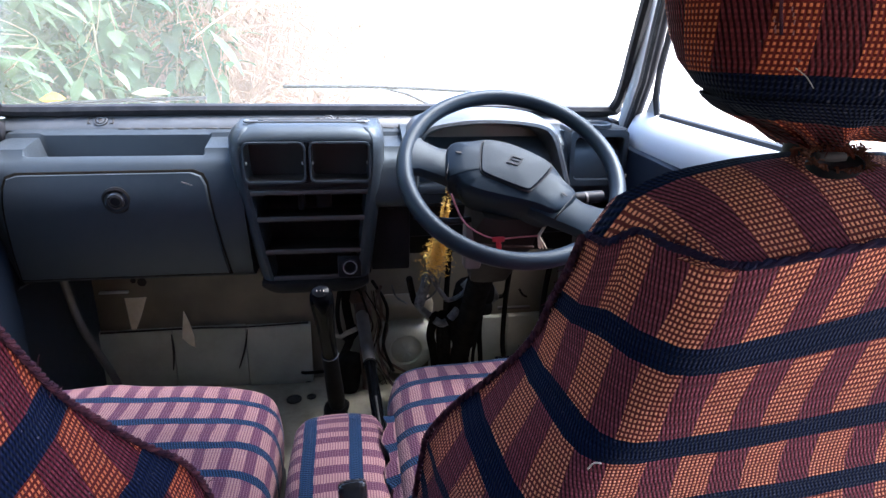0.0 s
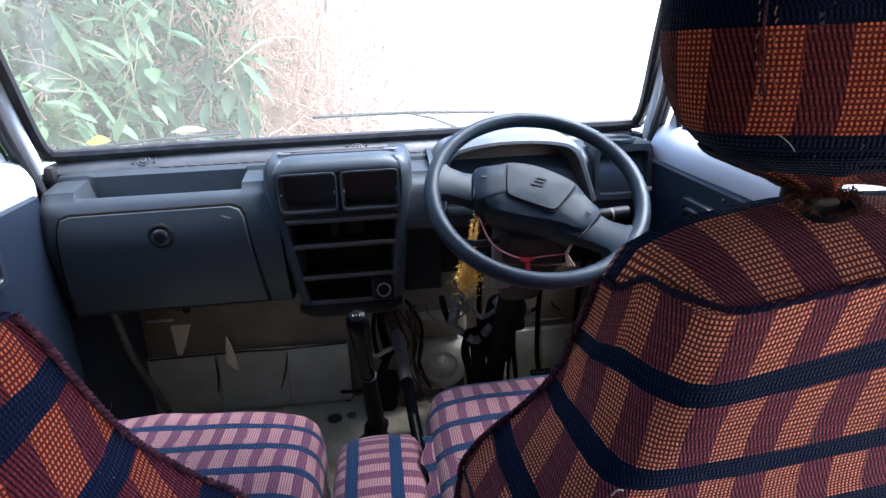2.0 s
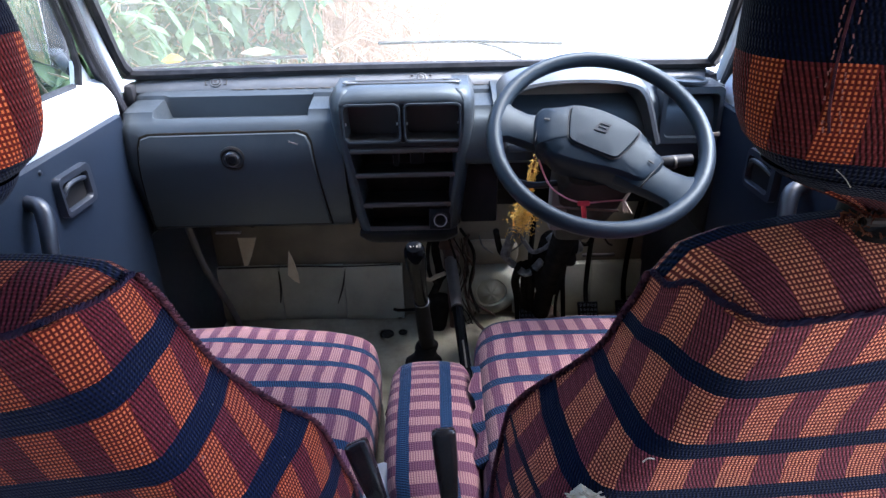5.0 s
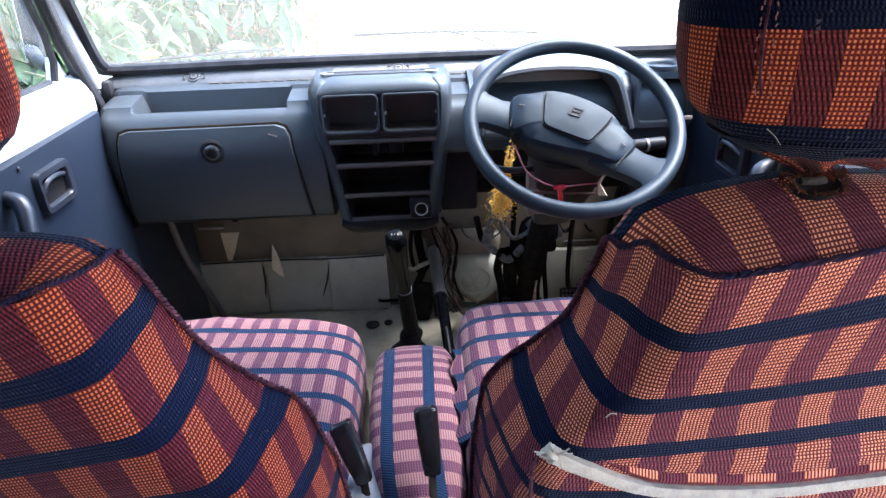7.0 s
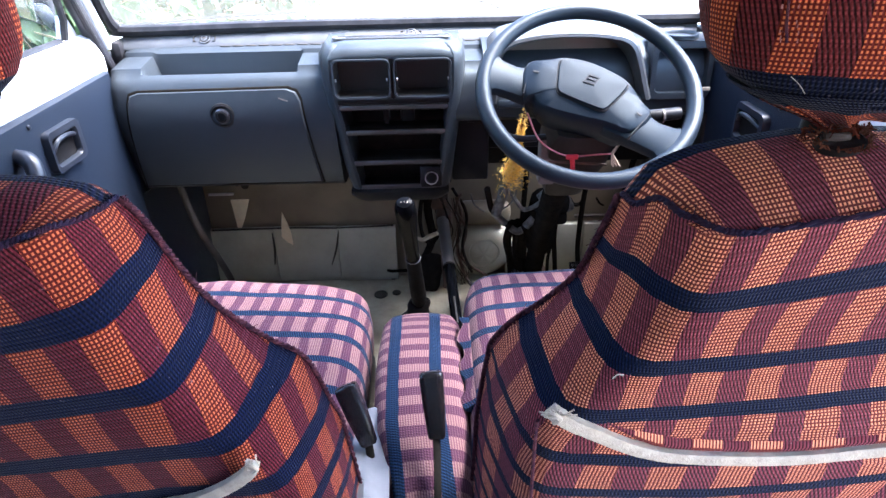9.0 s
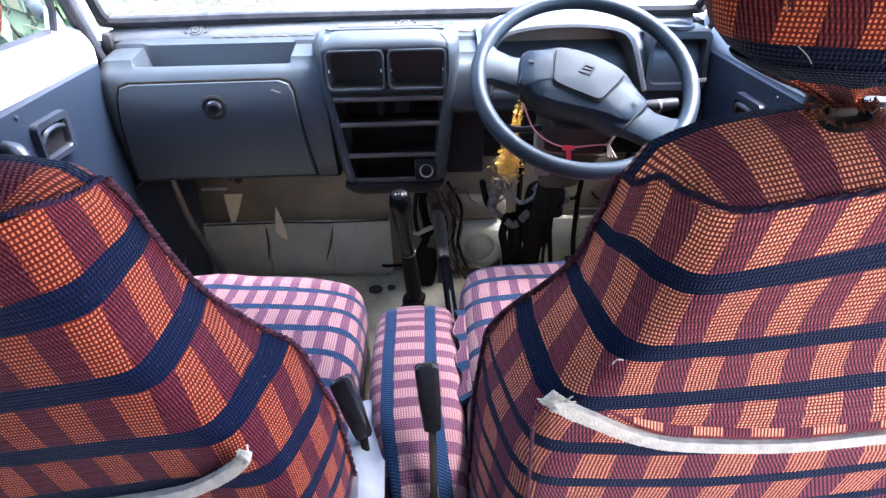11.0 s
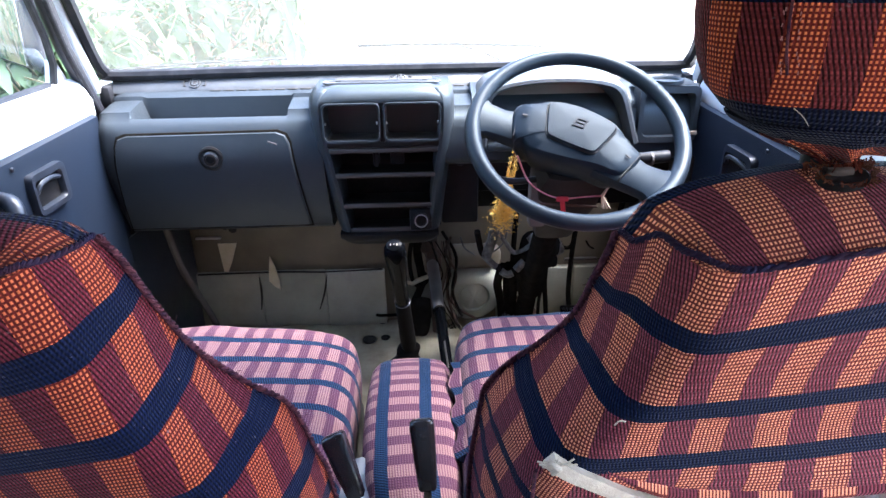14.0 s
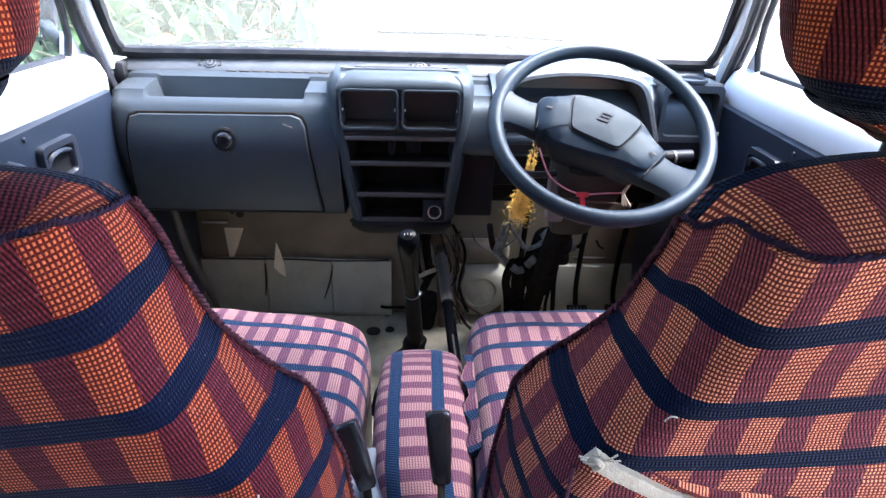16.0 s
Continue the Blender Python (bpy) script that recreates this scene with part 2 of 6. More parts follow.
# linings out of view, darkened so they bounce less light
grey_lining = surface("grey side lining", (0.08, 0.08, 0.08), (0.06, 0.06, 0.06), 0.8, blot=4)
roof_lining = surface("dark grey headlining", (0.13, 0.125, 0.12), (0.10, 0.098, 0.095), 0.9, blot=4, relief=0.3)
yellow_leaf = surface("yellow fallen leaf", (0.65, 0.45, 0.04), (0.5, 0.3, 0.05), 0.6, blot=90)
pale_leaf = surface("pale dry leaf", (0.62, 0.58, 0.45), (0.5, 0.45, 0.33), 0.7, blot=60)
road_dirt = surface("pale dusty road", (0.42, 0.38, 0.32), (0.34, 0.30, 0.25), 0.9, grain=20, blot=0.7, relief=0.4)
bank_green = surface("overgrown bank", (0.09, 0.13, 0.05), (0.15, 0.13, 0.08), 0.95, grain=12, blot=2.5, relief=0.8)
stem_green = surface("pale green stem", (0.26, 0.27, 0.14), (0.30, 0.22, 0.15), 0.7, blot=8)
dry_grass = surface("dry straw", (0.40, 0.27, 0.185), (0.25, 0.15, 0.105), 0.8, blot=3, relief=0)


def leaf_material():
    m, nt, b = setup("broad green leaf", (0.09, 0.16, 0.06), 0.55, Specular_IOR_Level=0.25)
    geo = nt.nodes.new("ShaderNodeNewGeometry")
    c = blend(nt, geo.outputs["Random Per Island"], (0.034, 0.085, 0.046), (0.105, 0.175, 0.075))
    c = blend(nt, ramp(nt, fbm(nt, 3, 3), 0.35, 0.7), c, (0.085, 0.135, 0.075))
    nt.links.new(c, b.inputs["Base Color"])
    tr = nt.nodes.new("ShaderNodeBsdfTranslucent")
    nt.links.new(c, tr.inputs[0])
    mix = node(nt, "MixShader", 0.35, b.outputs[0], tr.outputs[0])
    nt.links.new(mix.outputs[0], nt.nodes["Material Output"].inputs[0])
    return m


def glass_material(name, veil, tint=(0.95, 0.98, 0.97)):
    """Thin car glass: clear, with a light-catching film that stands in for lens haze, and a reflection."""
    m = bpy.data.materials.new(name)
    m.use_nodes = True
    nt = m.node_tree
    nt.nodes.remove(nt.nodes["Principled BSDF"])
    clear = nt.nodes.new("ShaderNodeBsdfTransparent")
    clear.inputs[0].default_value = (*tint, 1)
    film = nt.nodes.new("ShaderNodeBsdfTranslucent")
    film.inputs[0].default_value = (0.62, 0.62, 0.50, 1)
    gloss = nt.nodes.new("ShaderNodeBsdfGlossy")
    gloss.inputs["Roughness"].default_value = 0.03
    amount = fmath(nt, "MULTIPLY", fmath(nt, "MULTIPLY_ADD", ramp(nt, fbm(nt, 3.5, 7, rough=0.65), 0.25, 0.8), 0.45, 0.55), veil)
    dusty = node(nt, "MixShader", amount, clear.outputs[0], film.outputs[0])
    out = node(nt, "MixShader", 0.05, dusty.outputs[0], gloss.outputs[0])
    nt.links.new(out.outputs[0], nt.nodes["Material Output"].inputs[0])
    return m


leaf_green = leaf_material()
screen_glass = glass_material("hazed windscreen glass", 0.11)
side_glass = glass_material("side window glass", 0.10)
mirror_glass = setup("mirror", (0.8, 0.82, 0.85), 0.05, 1.0)[0]


# ---- mesh helpers ----
def finish(name, bm, mat, parent=None, label="", smooth=40):
    bm.normal_update()
    if smooth:
        lim = radians(smooth)
        for f in bm.faces:
            f.smooth = True
        for e in bm.edges:
            if len(e.link_faces) == 2 and e.calc_face_angle(0) > lim:
                e.smooth = False
    me = bpy.data.meshes.new(name)
    bm.to_mesh(me)
    bm.free()
    me.materials.append(mat)
    ob = new(name, me)
    if parent is not None:
        ob.parent = parent
    if label:
        ob["label"] = label
    return ob


def part(name, bm, mat, parent, label="", smooth=40):
    return finish(name, bm, mat, parent, label, smooth)


def thing(name, label, category, group="", kind="", at=(0, 0, 0)):
    ob = new(name)
    ob.empty_display_size = 0.05
    return tagged(ob, label, category, group, kind)


def merge(bm, other, m=None):
    """Adds the bmesh other, moved by m, to bm."""
    if m is not None:
        bmesh.ops.transform(other, matrix=m, verts=other.verts)
    me = bpy.data.meshes.new("tmp")
    other.to_mesh(me)
    other.free()
    bm.from_mesh(me)
    bpy.data.meshes.remove(me)
    return bm


def box(c, s, bev=0.004, seg=2, m=None, bm=None):
    """A bevelled box, centre c and size s, turned by m about its centre."""
    b = bmesh.new()
    bmesh.ops.create_cube(b, size=1)
    bmesh.ops.scale(b, vec=s, verts=b.verts)
    if bev:
        bmesh.ops.bevel(b, geom=b.edges[:], offset=min(bev, 0.45 * min(s)), segments=seg, affect="EDGES", profile=0.5)
    mm = Matrix.Translation(c) @ (m if m is not None else Matrix())
    return merge(bm if bm is not None else bmesh.new(), b, mm)


def spline(pts, n=8, closed=False):
    """A smooth line through the points."""
    p = [Vector(q) for q in pts]
    out = []
    k = len(p)
    for i in range(k if closed else k - 1):
        a = p[(i - 1) % k] if closed or i > 0 else p[0]
        b, c = p[i], p[(i + 1) % k]
        d = p[(i + 2) % k] if closed or i + 2 < k else p[-1]
        for j in range(n):
            t = j / n
            out.append(0.5 * ((2 * b) + (c - a) * t + (2 * a - 5 * b + 4 * c - d) * t * t + (3 * b - a - 3 * c + d) * t ** 3))
    if not closed:
        out.append(p[-1])
    return out


def tube(pts, r, n=10, closed=False, bm=None, flat=1.0):
    """A round (or flattened) tube along the points; r is one radius or one a point."""
    bm = bm if bm is not None else bmesh.new()
    p = [Vector(q) for q in pts]
    k = len(p)
    rr = r if isinstance(r, (list, tuple)) else [r] * k
    rings, ref = [], None
    for i in range(k):
        a = p[(i - 1) % k] if closed or i > 0 else p[i]
        b = p[(i + 1) % k] if closed or i + 1 < k else p[i]
        d = (b - a).normalized()
        if ref is None:
            ref = d.orthogonal().normalized()
        ref = (ref - d * ref.dot(d))
        ref = ref.normalized() if ref.length > 1e-6 else d.orthogonal().normalized()
        s = d.cross(ref)
        rings.append([bm.verts.new(p[i] + rr[i] * (math.cos(2 * math.pi * j / n) * ref + flat * math.sin(2 * math.pi * j / n) * s)) for j in range(n)])
    for i in range(k if closed else k - 1):
        a, b = rings[i], rings[(i + 1) % k]
        for j in range(n):
            bm.faces.new((a[j], a[(j + 1) % n], b[(j + 1) % n], b[j]))
    if not closed:
        bm.faces.new(rings[0][::-1])
        bm.faces.new(rings[-1])
    return bm


def loft(sections, closed=True, caps=True, bm=None, uv=None):
    """Skins rows of points; uv(i, j) gives each point's map in metres."""
    bm = bm if bm is not None else bmesh.new()
    rows = [[bm.verts.new(q) for q in s] for s in sections]
    n = len(rows[0])
    lay = bm.loops.layers.uv.verify() if uv else None
    for i in range(len(rows) - 1):
        for j in range(n if closed else n - 1):
            f = bm.faces.new((rows[i][j], rows[i][(j + 1) % n], rows[i + 1][(j + 1) % n], rows[i + 1][j]))
            if uv:
                for l, (a, b) in zip(f.loops, ((i, j), (i, j + 1), (i + 1, j + 1), (i + 1, j))):
                    l[lay].uv = uv(a, b)
    if caps and closed:
        for i, s in ((0, -1), (len(rows) - 1, 1)):
            f = bm.faces.new(rows[i][::s])
            if uv:
                for l in f.loops:
                    l[lay].uv = (l.vert.co.x, l.vert.co.y + 7.0)
    return bm


def lathe(profile, n=24, m=None, bm=None):
    """Turns (radius, height) round z, then moves it by m."""
    b = bmesh.new()
    loft([[(r * math.cos(2 * math.pi * j / n), r * math.sin(2 * math.pi * j / n), h) for j in range(n)] for r, h in profile], bm=b)
    return merge(bm if bm is not None else bmesh.new(), b, m)


def slab(outline, depth, bev=0.003, m=None, bm=None, hole=None, seg=2):
    """A plate: outline in x, y (counter-clockwise), raised from 0 to depth in z; hole: an inner outline of as many points."""
    b = bmesh.new()
    if hole is None:
        lo = [b.verts.new((x, y, 0)) for x, y in outline]
        hi = [b.verts.new((x, y, depth)) for x, y in outline]
        n = len(lo)
        b.faces.new(lo[::-1])
        top = b.faces.new(hi)
        for j in range(n):
            b.faces.new((lo[j], lo[(j + 1) % n], hi[(j + 1) % n], hi[j]))
        if bev:
            bmesh.ops.bevel(b, geom=list(top.edges), offset=bev, segments=seg, affect="EDGES", profile=0.5)
    else:
        n = len(outline)
        r = [[b.verts.new((x, y, z)) for x, y in o] for o, z in ((outline, 0), (outline, depth - bev), ([(x + (hx - x) * 0.06, y + (hy - y) * 0.06) for (x, y), (hx, hy) in zip(outline, hole)], depth), ([(hx + (x - hx) * 0.15, hy + (y - hy) * 0.15) for (x, y), (hx, hy) in zip(outline, hole)], depth), (hole, depth - bev), (hole, 0))]
        for i in range(6):
            for j in range(n):
                a, c = r[i], r[(i + 1) % 6]
                b.faces.new((a[j], a[(j + 1) % n], c[(j + 1) % n], c[j]))
    return merge(bm if bm is not None else bmesh.new(), b, m)


def rounded(x0, x1, y0, y1, r, n=4):
    """A rounded rectangle, counter-clockwise."""
    out = []
    for cx, cy, a0 in ((x1 - r, y0 + r, -90), (x1 - r, y1 - r, 0), (x0 + r, y1 - r, 90), (x0 + r, y0 + r, 180)):
        for k in range(n + 1):
            a = radians(a0 + 90 * k / n)
            out.append((cx + r * math.cos(a), cy + r * math.sin(a)))
    return out


def chaikin(p, times=2, closed=True):
    for _ in range(times):
        q = []
        k = len(p)
        for i in range(k if closed else k - 1):
            a, b = p[i], p[(i + 1) % k]
            q.append(tuple(0.75 * s + 0.25 * t for s, t in zip(a, b)))
            q.append(tuple(0.25 * s + 0.75 * t for s, t in zip(a, b)))
        p = q if closed else [p[0]] + q + [p[-1]]
    return p


# the face of a panel that stands upright and looks back (x right, z up): slab's x, y -> x, z; its depth -> -y
def facing(x, y, z, lean=0.0):
    return Matrix.Translation((x, y, z)) @ Matrix.Rotation(radians(90 + lean), 4, "X")


# ---- the van's shell ----
HALF = 0.66       # half the cab's width at the doors
ROOF = 1.32
RAKE = math.tan(radians(35))


def screen_y(z):
    return 0.12 - (z - 0.815) * RAKE


def screen_x(z):
    return 0.640 - (z - 0.815) * 0.16


tagged(finish("floor", box((0, -0.27, -0.02), (1.36, 1.44, 0.04), 0.004), floor_paint), "muddy beige painted cab floor", "floor", kind="structure")
# rear floor, out of view, made dark to cut light bounced onto the seats
tagged(finish("floor_rear", box((0, -1.725, -0.02), (1.36, 1.466, 0.04), 0.004), rear_floor_dark), "unseen rear floor, dark to cut bounced light", "floor", kind="structure")
tagged(finish("wall_front", box((0, 0.435, 0.30), (1.36, 0.04, 0.66), 0.004), firewall_paint), "grimy beige steel firewall, dashboard shade in its paint", "wall", kind="structure")


def side_wall(side, name):
    """Body side behind the front door, out of view; its openings are placed to light the seats."""
    bm = bmesh.new()
    x = side * (HALF + 0.03)
    if side < 0:
        box((x, -1.72, 0.445), (0.05, 1.42, 0.97), 0.006, bm=bm)
        box((x, -1.72, 1.26), (0.05, 1.42, 0.04), 0.006, bm=bm)
        box((x, -1.05, 1.085), (0.05, 0.08, 0.31), 0.006, bm=bm)
        box((x, -2.18, 1.085), (0.05, 0.50, 0.31), 0.006, bm=bm)
    else:
        box((x, -1.43, -0.01), (0.05, 0.80, 0.06), 0.006, bm=bm)
        box((x, -2.12, 0.60), (0.05, 0.62, 1.28), 0.006, bm=bm)
        box((x, -1.72, 1.185), (0.05, 1.42, 0.19), 0.006, bm=bm)
        box((x, -1.02, 0.57), (0.05, 0.07, 1.05), 0.006, bm=bm)
    return tagged(finish(name, bm, grey_lining), "unseen body side with openings that light the seats", "wall", kind="structure")


side_wall(-1, "wall_left")
side_wall(1, "wall_right")
# rear wall and roof lining, out of view, added to hold light back
tagged(finish("wall_rear", box((0, -2.46, 0.62), (1.36, 0.05, 1.36), 0.006), grey_lining), "unseen solid rear wall that blocks light", "wall", kind="structure")
tagged(finish("ceiling", box((0, -1.34, ROOF + 0.02), (1.34, 2.24, 0.04), 0.01), roof_lining), "unseen roof lining, dark to cut bounced light", "ceiling", kind="structure")

# windscreen: glass pane and rubber seal
z0, z1 = 0.822, 1.28


def screen_point(s, z, off=0.0):
    """s from -1 to 1 across the screen; off along its outward normal."""
    return Vector((s * screen_x(z), screen_y(z) + off * 0.82, z + off * 0.57))


ws = thing("windscreen", "hazed windscreen in a black rubber seal", "windscreen", kind="structure")
rows = []
for i in range(9):
    z = z0 - 0.02 + (z1 + 0.04 - z0) * i / 8
    rows.append([screen_point(s, z, 0.012 + 0.012 * (1 - s * s)) + Vector((s * 0.02, 0, 0)) for s in [k / 8 - 1 for k in range(17)]])
pane = part("pane", loft(rows, closed=False), screen_glass, ws, "glass with a film added for lens haze")
pane.visible_shadow = False


loop = []
for s, z in [(-0.955, z0), (-0.5, z0 - 0.003), (0, z0 - 0.005), (0.5, z0 - 0.003), (0.955, z0), (0.988, z0 + 0.012), (1, z0 + 0.05), (1, 1.0), (1, z1 - 0.05), (0.98, z1), (0.5, z1), (0, z1), (-0.5, z1), (-0.98, z1), (-1, z1 - 0.05), (-1, 1.0), (-1, z0 + 0.05), (-0.988, z0 + 0.012)]:
    off = 0.012 + 0.012 * (1 - min(1, s * s))
    loop.append(screen_point(s, z, off - 0.006) + Vector((s * 0.012, 0, 0)))
part("seal", tube(spline(loop, 6, True), 0.0125, 8, True), seal_rubber, ws, "black rubber seal")


def pillar(side, name):
    """Windscreen post: a white painted strip with dark trim on the door side."""
    p = thing(name, "white painted windscreen pillar with dark trim", "pillar", kind="structure")
    for label, mat, x, y0, slope, wide, deep in (("post", white_paint, 0.656, 0.109, -0.44, 0.022, 0.030), ("trim", grey_trim, 0.652, 0.066, -0.49, 0.026, 0.034)):
        secs = []
        for z in ((0.735, 0.80, 0.90, 1.05, 1.2, 1.30) if label == "trim" else (0.795, 0.80, 0.90, 1.05, 1.2, 1.30)):
            c = Vector((side * (x - max(0, z - 0.9) * 0.12), y0 + slope * (z - 0.760), z))
            secs.append([c + Vector((side * dx, dy, 0)) for dx, dy in chaikin([(-wide / 2, -deep / 2), (wide / 2, -deep / 2), (wide / 2, deep / 2), (-wide / 2, deep / 2)], 2)])
        part(label, loft(secs), mat, p)
    # rubber lip along the trim's door edge
    part("lip", tube([(side * (0.640 - max(0, z - 0.9) * 0.12), 0.050 - 0.49 * (z - 0.760), z) for z in (0.74, 0.9, 1.1, 1.28)], 0.006, 8), seal_rubber, p)
    return p


pillar(-1, "pillar_left")
pillar(1, "pillar_right")
for side in (-1, 1):
    tagged(finish("trim_pillar_foot", box((side * 0.672, 0.10, 0.59), (0.03, 0.17, 0.38), 0.006), grey_trim), "dark grey body panel ahead of the door", "panel", kind="structure")
# cowl outside under the glass
bm = bmesh.new()
loft([[(x, 0.150, 0.785) for x in (-0.70, -0.35, 0, 0.35, 0.70)], [(x, 0.22, 0.806) for x in (-0.70, -0.35, 0, 0.35, 0.70)], [(x, 0.33, 0.802) for x in (-0.70, -0.35, 0, 0.35, 0.70)], [(x, 0.46, 0.765) for x in (-0.70, -0.35, 0, 0.35, 0.70)], [(x, 0.50, 0.60) for x in (-0.70, -0.35, 0, 0.35, 0.70)], [(x, 0.51, -0.2) for x in (-0.70, -0.35, 0, 0.35, 0.70)]], closed=False, bm=bm)
tagged(finish("trim_cowl", bm, white_paint), "white painted cowl under the windscreen", "cowl", kind="structure")


# ---- doors ----
def door(side):
    d = thing("front_door", "closed van door, blue vinyl trim under a white painted sill", "door", "front doors")
    X = side * 0.625
    ys = [-0.98, -0.8, -0.6, -0.4, -0.2, -0.06, 0.015]
    # white shell with its sloping sill
    secs = []
    for y in ys:
        prof = [(0.70, 0.0), (0.70, 0.80), (0.685, 0.832), (0.665, 0.838), (0.645, 0.828), (0.630, 0.795), (0.630, 0.766), (0.650, 0.74), (0.650, 0.0)]
        secs.append([(side * px, y, pz) for px, pz in prof])
    part("shell", loft(secs), white_paint, d, "white painted door shell with rounded sill")
    # vinyl trim panel, top edge falls a little to the rear
    secs = []
    for y in ys[:-1] + [0.0]:
        zt = 0.770 + 0.02 * min(0, (y + 0.02))
        prof = [(0.650, 0.02), (0.650, zt - 0.002), (0.632, zt), (0.622, zt - 0.006), (0.620, zt - 0.03), (0.622, 0.45), (0.628, 0.05)]
        secs.append([(side * px, y, pz) for px, pz in prof])
    part("trim_panel", loft(secs), door_trim, d, "blue-grey vinyl trim panel")
    # inner release: bezel with cup and lever
    m = Matrix.Translation((side * 0.621, -0.232, 0.69)) @ Matrix.Rotation(radians(-90 * side), 4, "Y") @ Matrix.Rotation(radians(90 * side), 4, "Z")
    out = rounded(-0.052, 0.052, -0.038, 0.036, 0.012)
    inn = rounded(-0.036, 0.044, -0.024, 0.024, 0.008)
    bz = part("bezel", slab(out, 0.014, 0.004, m, hole=inn), door_black, d, "dark plastic release bezel")
    part("cup", slab(inn, 0.003, 0, m), black_plastic, bz)
    part("lever", tube([m @ Vector(q) for q in spline([(-0.034, -0.012, 0.008), (0.0, -0.020, 0.014), (0.03, -0.018, 0.014), (0.042, -0.004, 0.010)], 6)], 0.0042, 8), door_black, bz)
    part("screw", lathe([(0.0005, 0.003), (0.0035, 0.0025), (0.0045, 0)], 12, Matrix.Translation((side * 0.6195, -0.303, 0.747)) @ Matrix.Rotation(radians(-90 * side), 4, "Y")), door_black, d)
    # pull handle further back
    pts = spline([(X - side * 0.002, -0.352, 0.715), (X - side * 0.030, -0.362, 0.705), (X - side * 0.040, -0.385, 0.655), (X - side * 0.034, -0.40, 0.60), (X - side * 0.002, -0.405, 0.575)], 6)
    part("pull_handle", tube(pts, [0.014 - 0.004 * abs(i / (len(pts) - 1) - 0.3) for i in range(len(pts))], 10), door_black, d, "dark moulded pull handle")
    # window frame: front post leans with the pillar
    def frame_pt(y, z):
        return Vector((side * (0.668 - max(0, z - 0.83) * 0.12), y, z))
    front = [frame_pt(y, z) for y, z in ((-0.043, 0.825), (-0.032, 0.872), (-0.046, 0.924), (-0.080, 0.99), (-0.15, 1.12), (-0.22, 1.27))]
    fr = part("window_frame", tube(front + [frame_pt(-0.5, 1.275), frame_pt(-0.95, 1.275), frame_pt(-0.96, 1.05), frame_pt(-0.96, 0.83)], 0.007, 8), seal_rubber, d, "black window frame")
    tube([frame_pt(-0.06, 0.836), frame_pt(-0.5, 0.836), frame_pt(-0.96, 0.836)], 0.008, 8, bm=(b2 := bmesh.new()))
    part("weatherstrip", b2, seal_rubber, d)
    # grey corner piece between window and pillar
    tri = [frame_pt(-0.040, 0.815), frame_pt(0.030, 0.805), frame_pt(-0.024, 0.880)]
    b3 = bmesh.new()
    va = [b3.verts.new(p) for p in tri]
    vb = [b3.verts.new(p + Vector((side * 0.02, 0, 0))) for p in tri]
    b3.faces.new(va), b3.faces.new(vb[::-1])
    for k in range(3):
        b3.faces.new((va[k], vb[k], vb[(k + 1) % 3], va[(k + 1) % 3]))
    bmesh.ops.recalc_face_normals(b3, faces=b3.faces)
    part("corner_panel", b3, white_paint, d)
    b4 = bmesh.new()
    loft([[frame_pt(-0.04, 0.83), frame_pt(-0.5, 0.83), frame_pt(-0.95, 0.83)], [frame_pt(-0.18, 1.27), frame_pt(-0.5, 1.27), frame_pt(-0.95, 1.27)]], closed=False, bm=b4)
    g = part("window_pane", b4, side_glass, d, "clear side glass")
    g.visible_shadow = False
    return d


door(-1)
door(1)

# outside mirror on the kerb side
mir = thing("door_mirror", "black outside mirror on a bent arm", "mirror")
mm = Matrix.Translation((-0.815, 0.11, 0.945)) @ Matrix.Rotation(radians(-30), 4, "Z") @ Matrix.Rotation(radians(8), 4, "Y")
part("housing", box((0, 0.016, 0), (0.13, 0.04, 0.19), 0.016, 3, bm=None), door_black, mir).matrix_basis = mm
part("glass", box((0, -0.007, 0), (0.112, 0.006, 0.168), 0.003), mirror_glass, mir, "silvered glass").matrix_basis = mm
part("arm", tube(spline([(-0.700, 0.01, 0.855), (-0.73, 0.04, 0.862), (-0.76, 0.08, 0.872), (-0.80, 0.115, 0.90)], 6), [0.012] * 7 + [0.013] * 6 + [0.014] * 6, 10), door_black, mir, "black moulded foot")


# ---- dashboard ----
dash = thing("dashboard", "grey moulded plastic dashboard with open centre shelves", "dashboard")


def dash_profile(x, tray, end=0.0):
    """Side profile (y, z) of the moulding at x; tray: 1 where the parcel tray is sunk in."""
    def dip(y):
        return 0.040 * tray * min(1.0, max(0.0, (x + 0.556) / 0.010))

    d = dip(0.074)
    return [(0.20, 0.60), (0.20, 0.78), (0.125, 0.805), (0.101, 0.793), (0.090, 0.791), (0.078, 0.788 - 0.1 * d), (0.074, 0.780 - d), (0.054, 0.778 - dip(0.054)), (0.035, 0.775 - dip(0.035)), (0.018, 0.772 - dip(0.018)), (0.004, 0.770 - 0.9 * dip(0.0)), (-0.002, 0.759 - 0.05 * dip(0.0)),
            (-0.012, 0.752), (-0.021, 0.742), (-0.026, 0.728), (-0.031, 0.70), (-0.033 + end, 0.672), (-0.028 + end, 0.64), (-0.008 + end, 0.57), (0.018 + end, 0.505), (0.04, 0.490), (0.10, 0.485), (0.16, 0.52)]


def moulding(stops, name, label=""):
    secs = []
    for x, tray, sh in stops:
        secs.append([(x, y + (sh if z > 0.5 and y < 0.10 else 0), z - sh * 0.3) for y, z in dash_profile(x, tray)])
    return part(name, loft(secs), dash_plastic, dash, label)


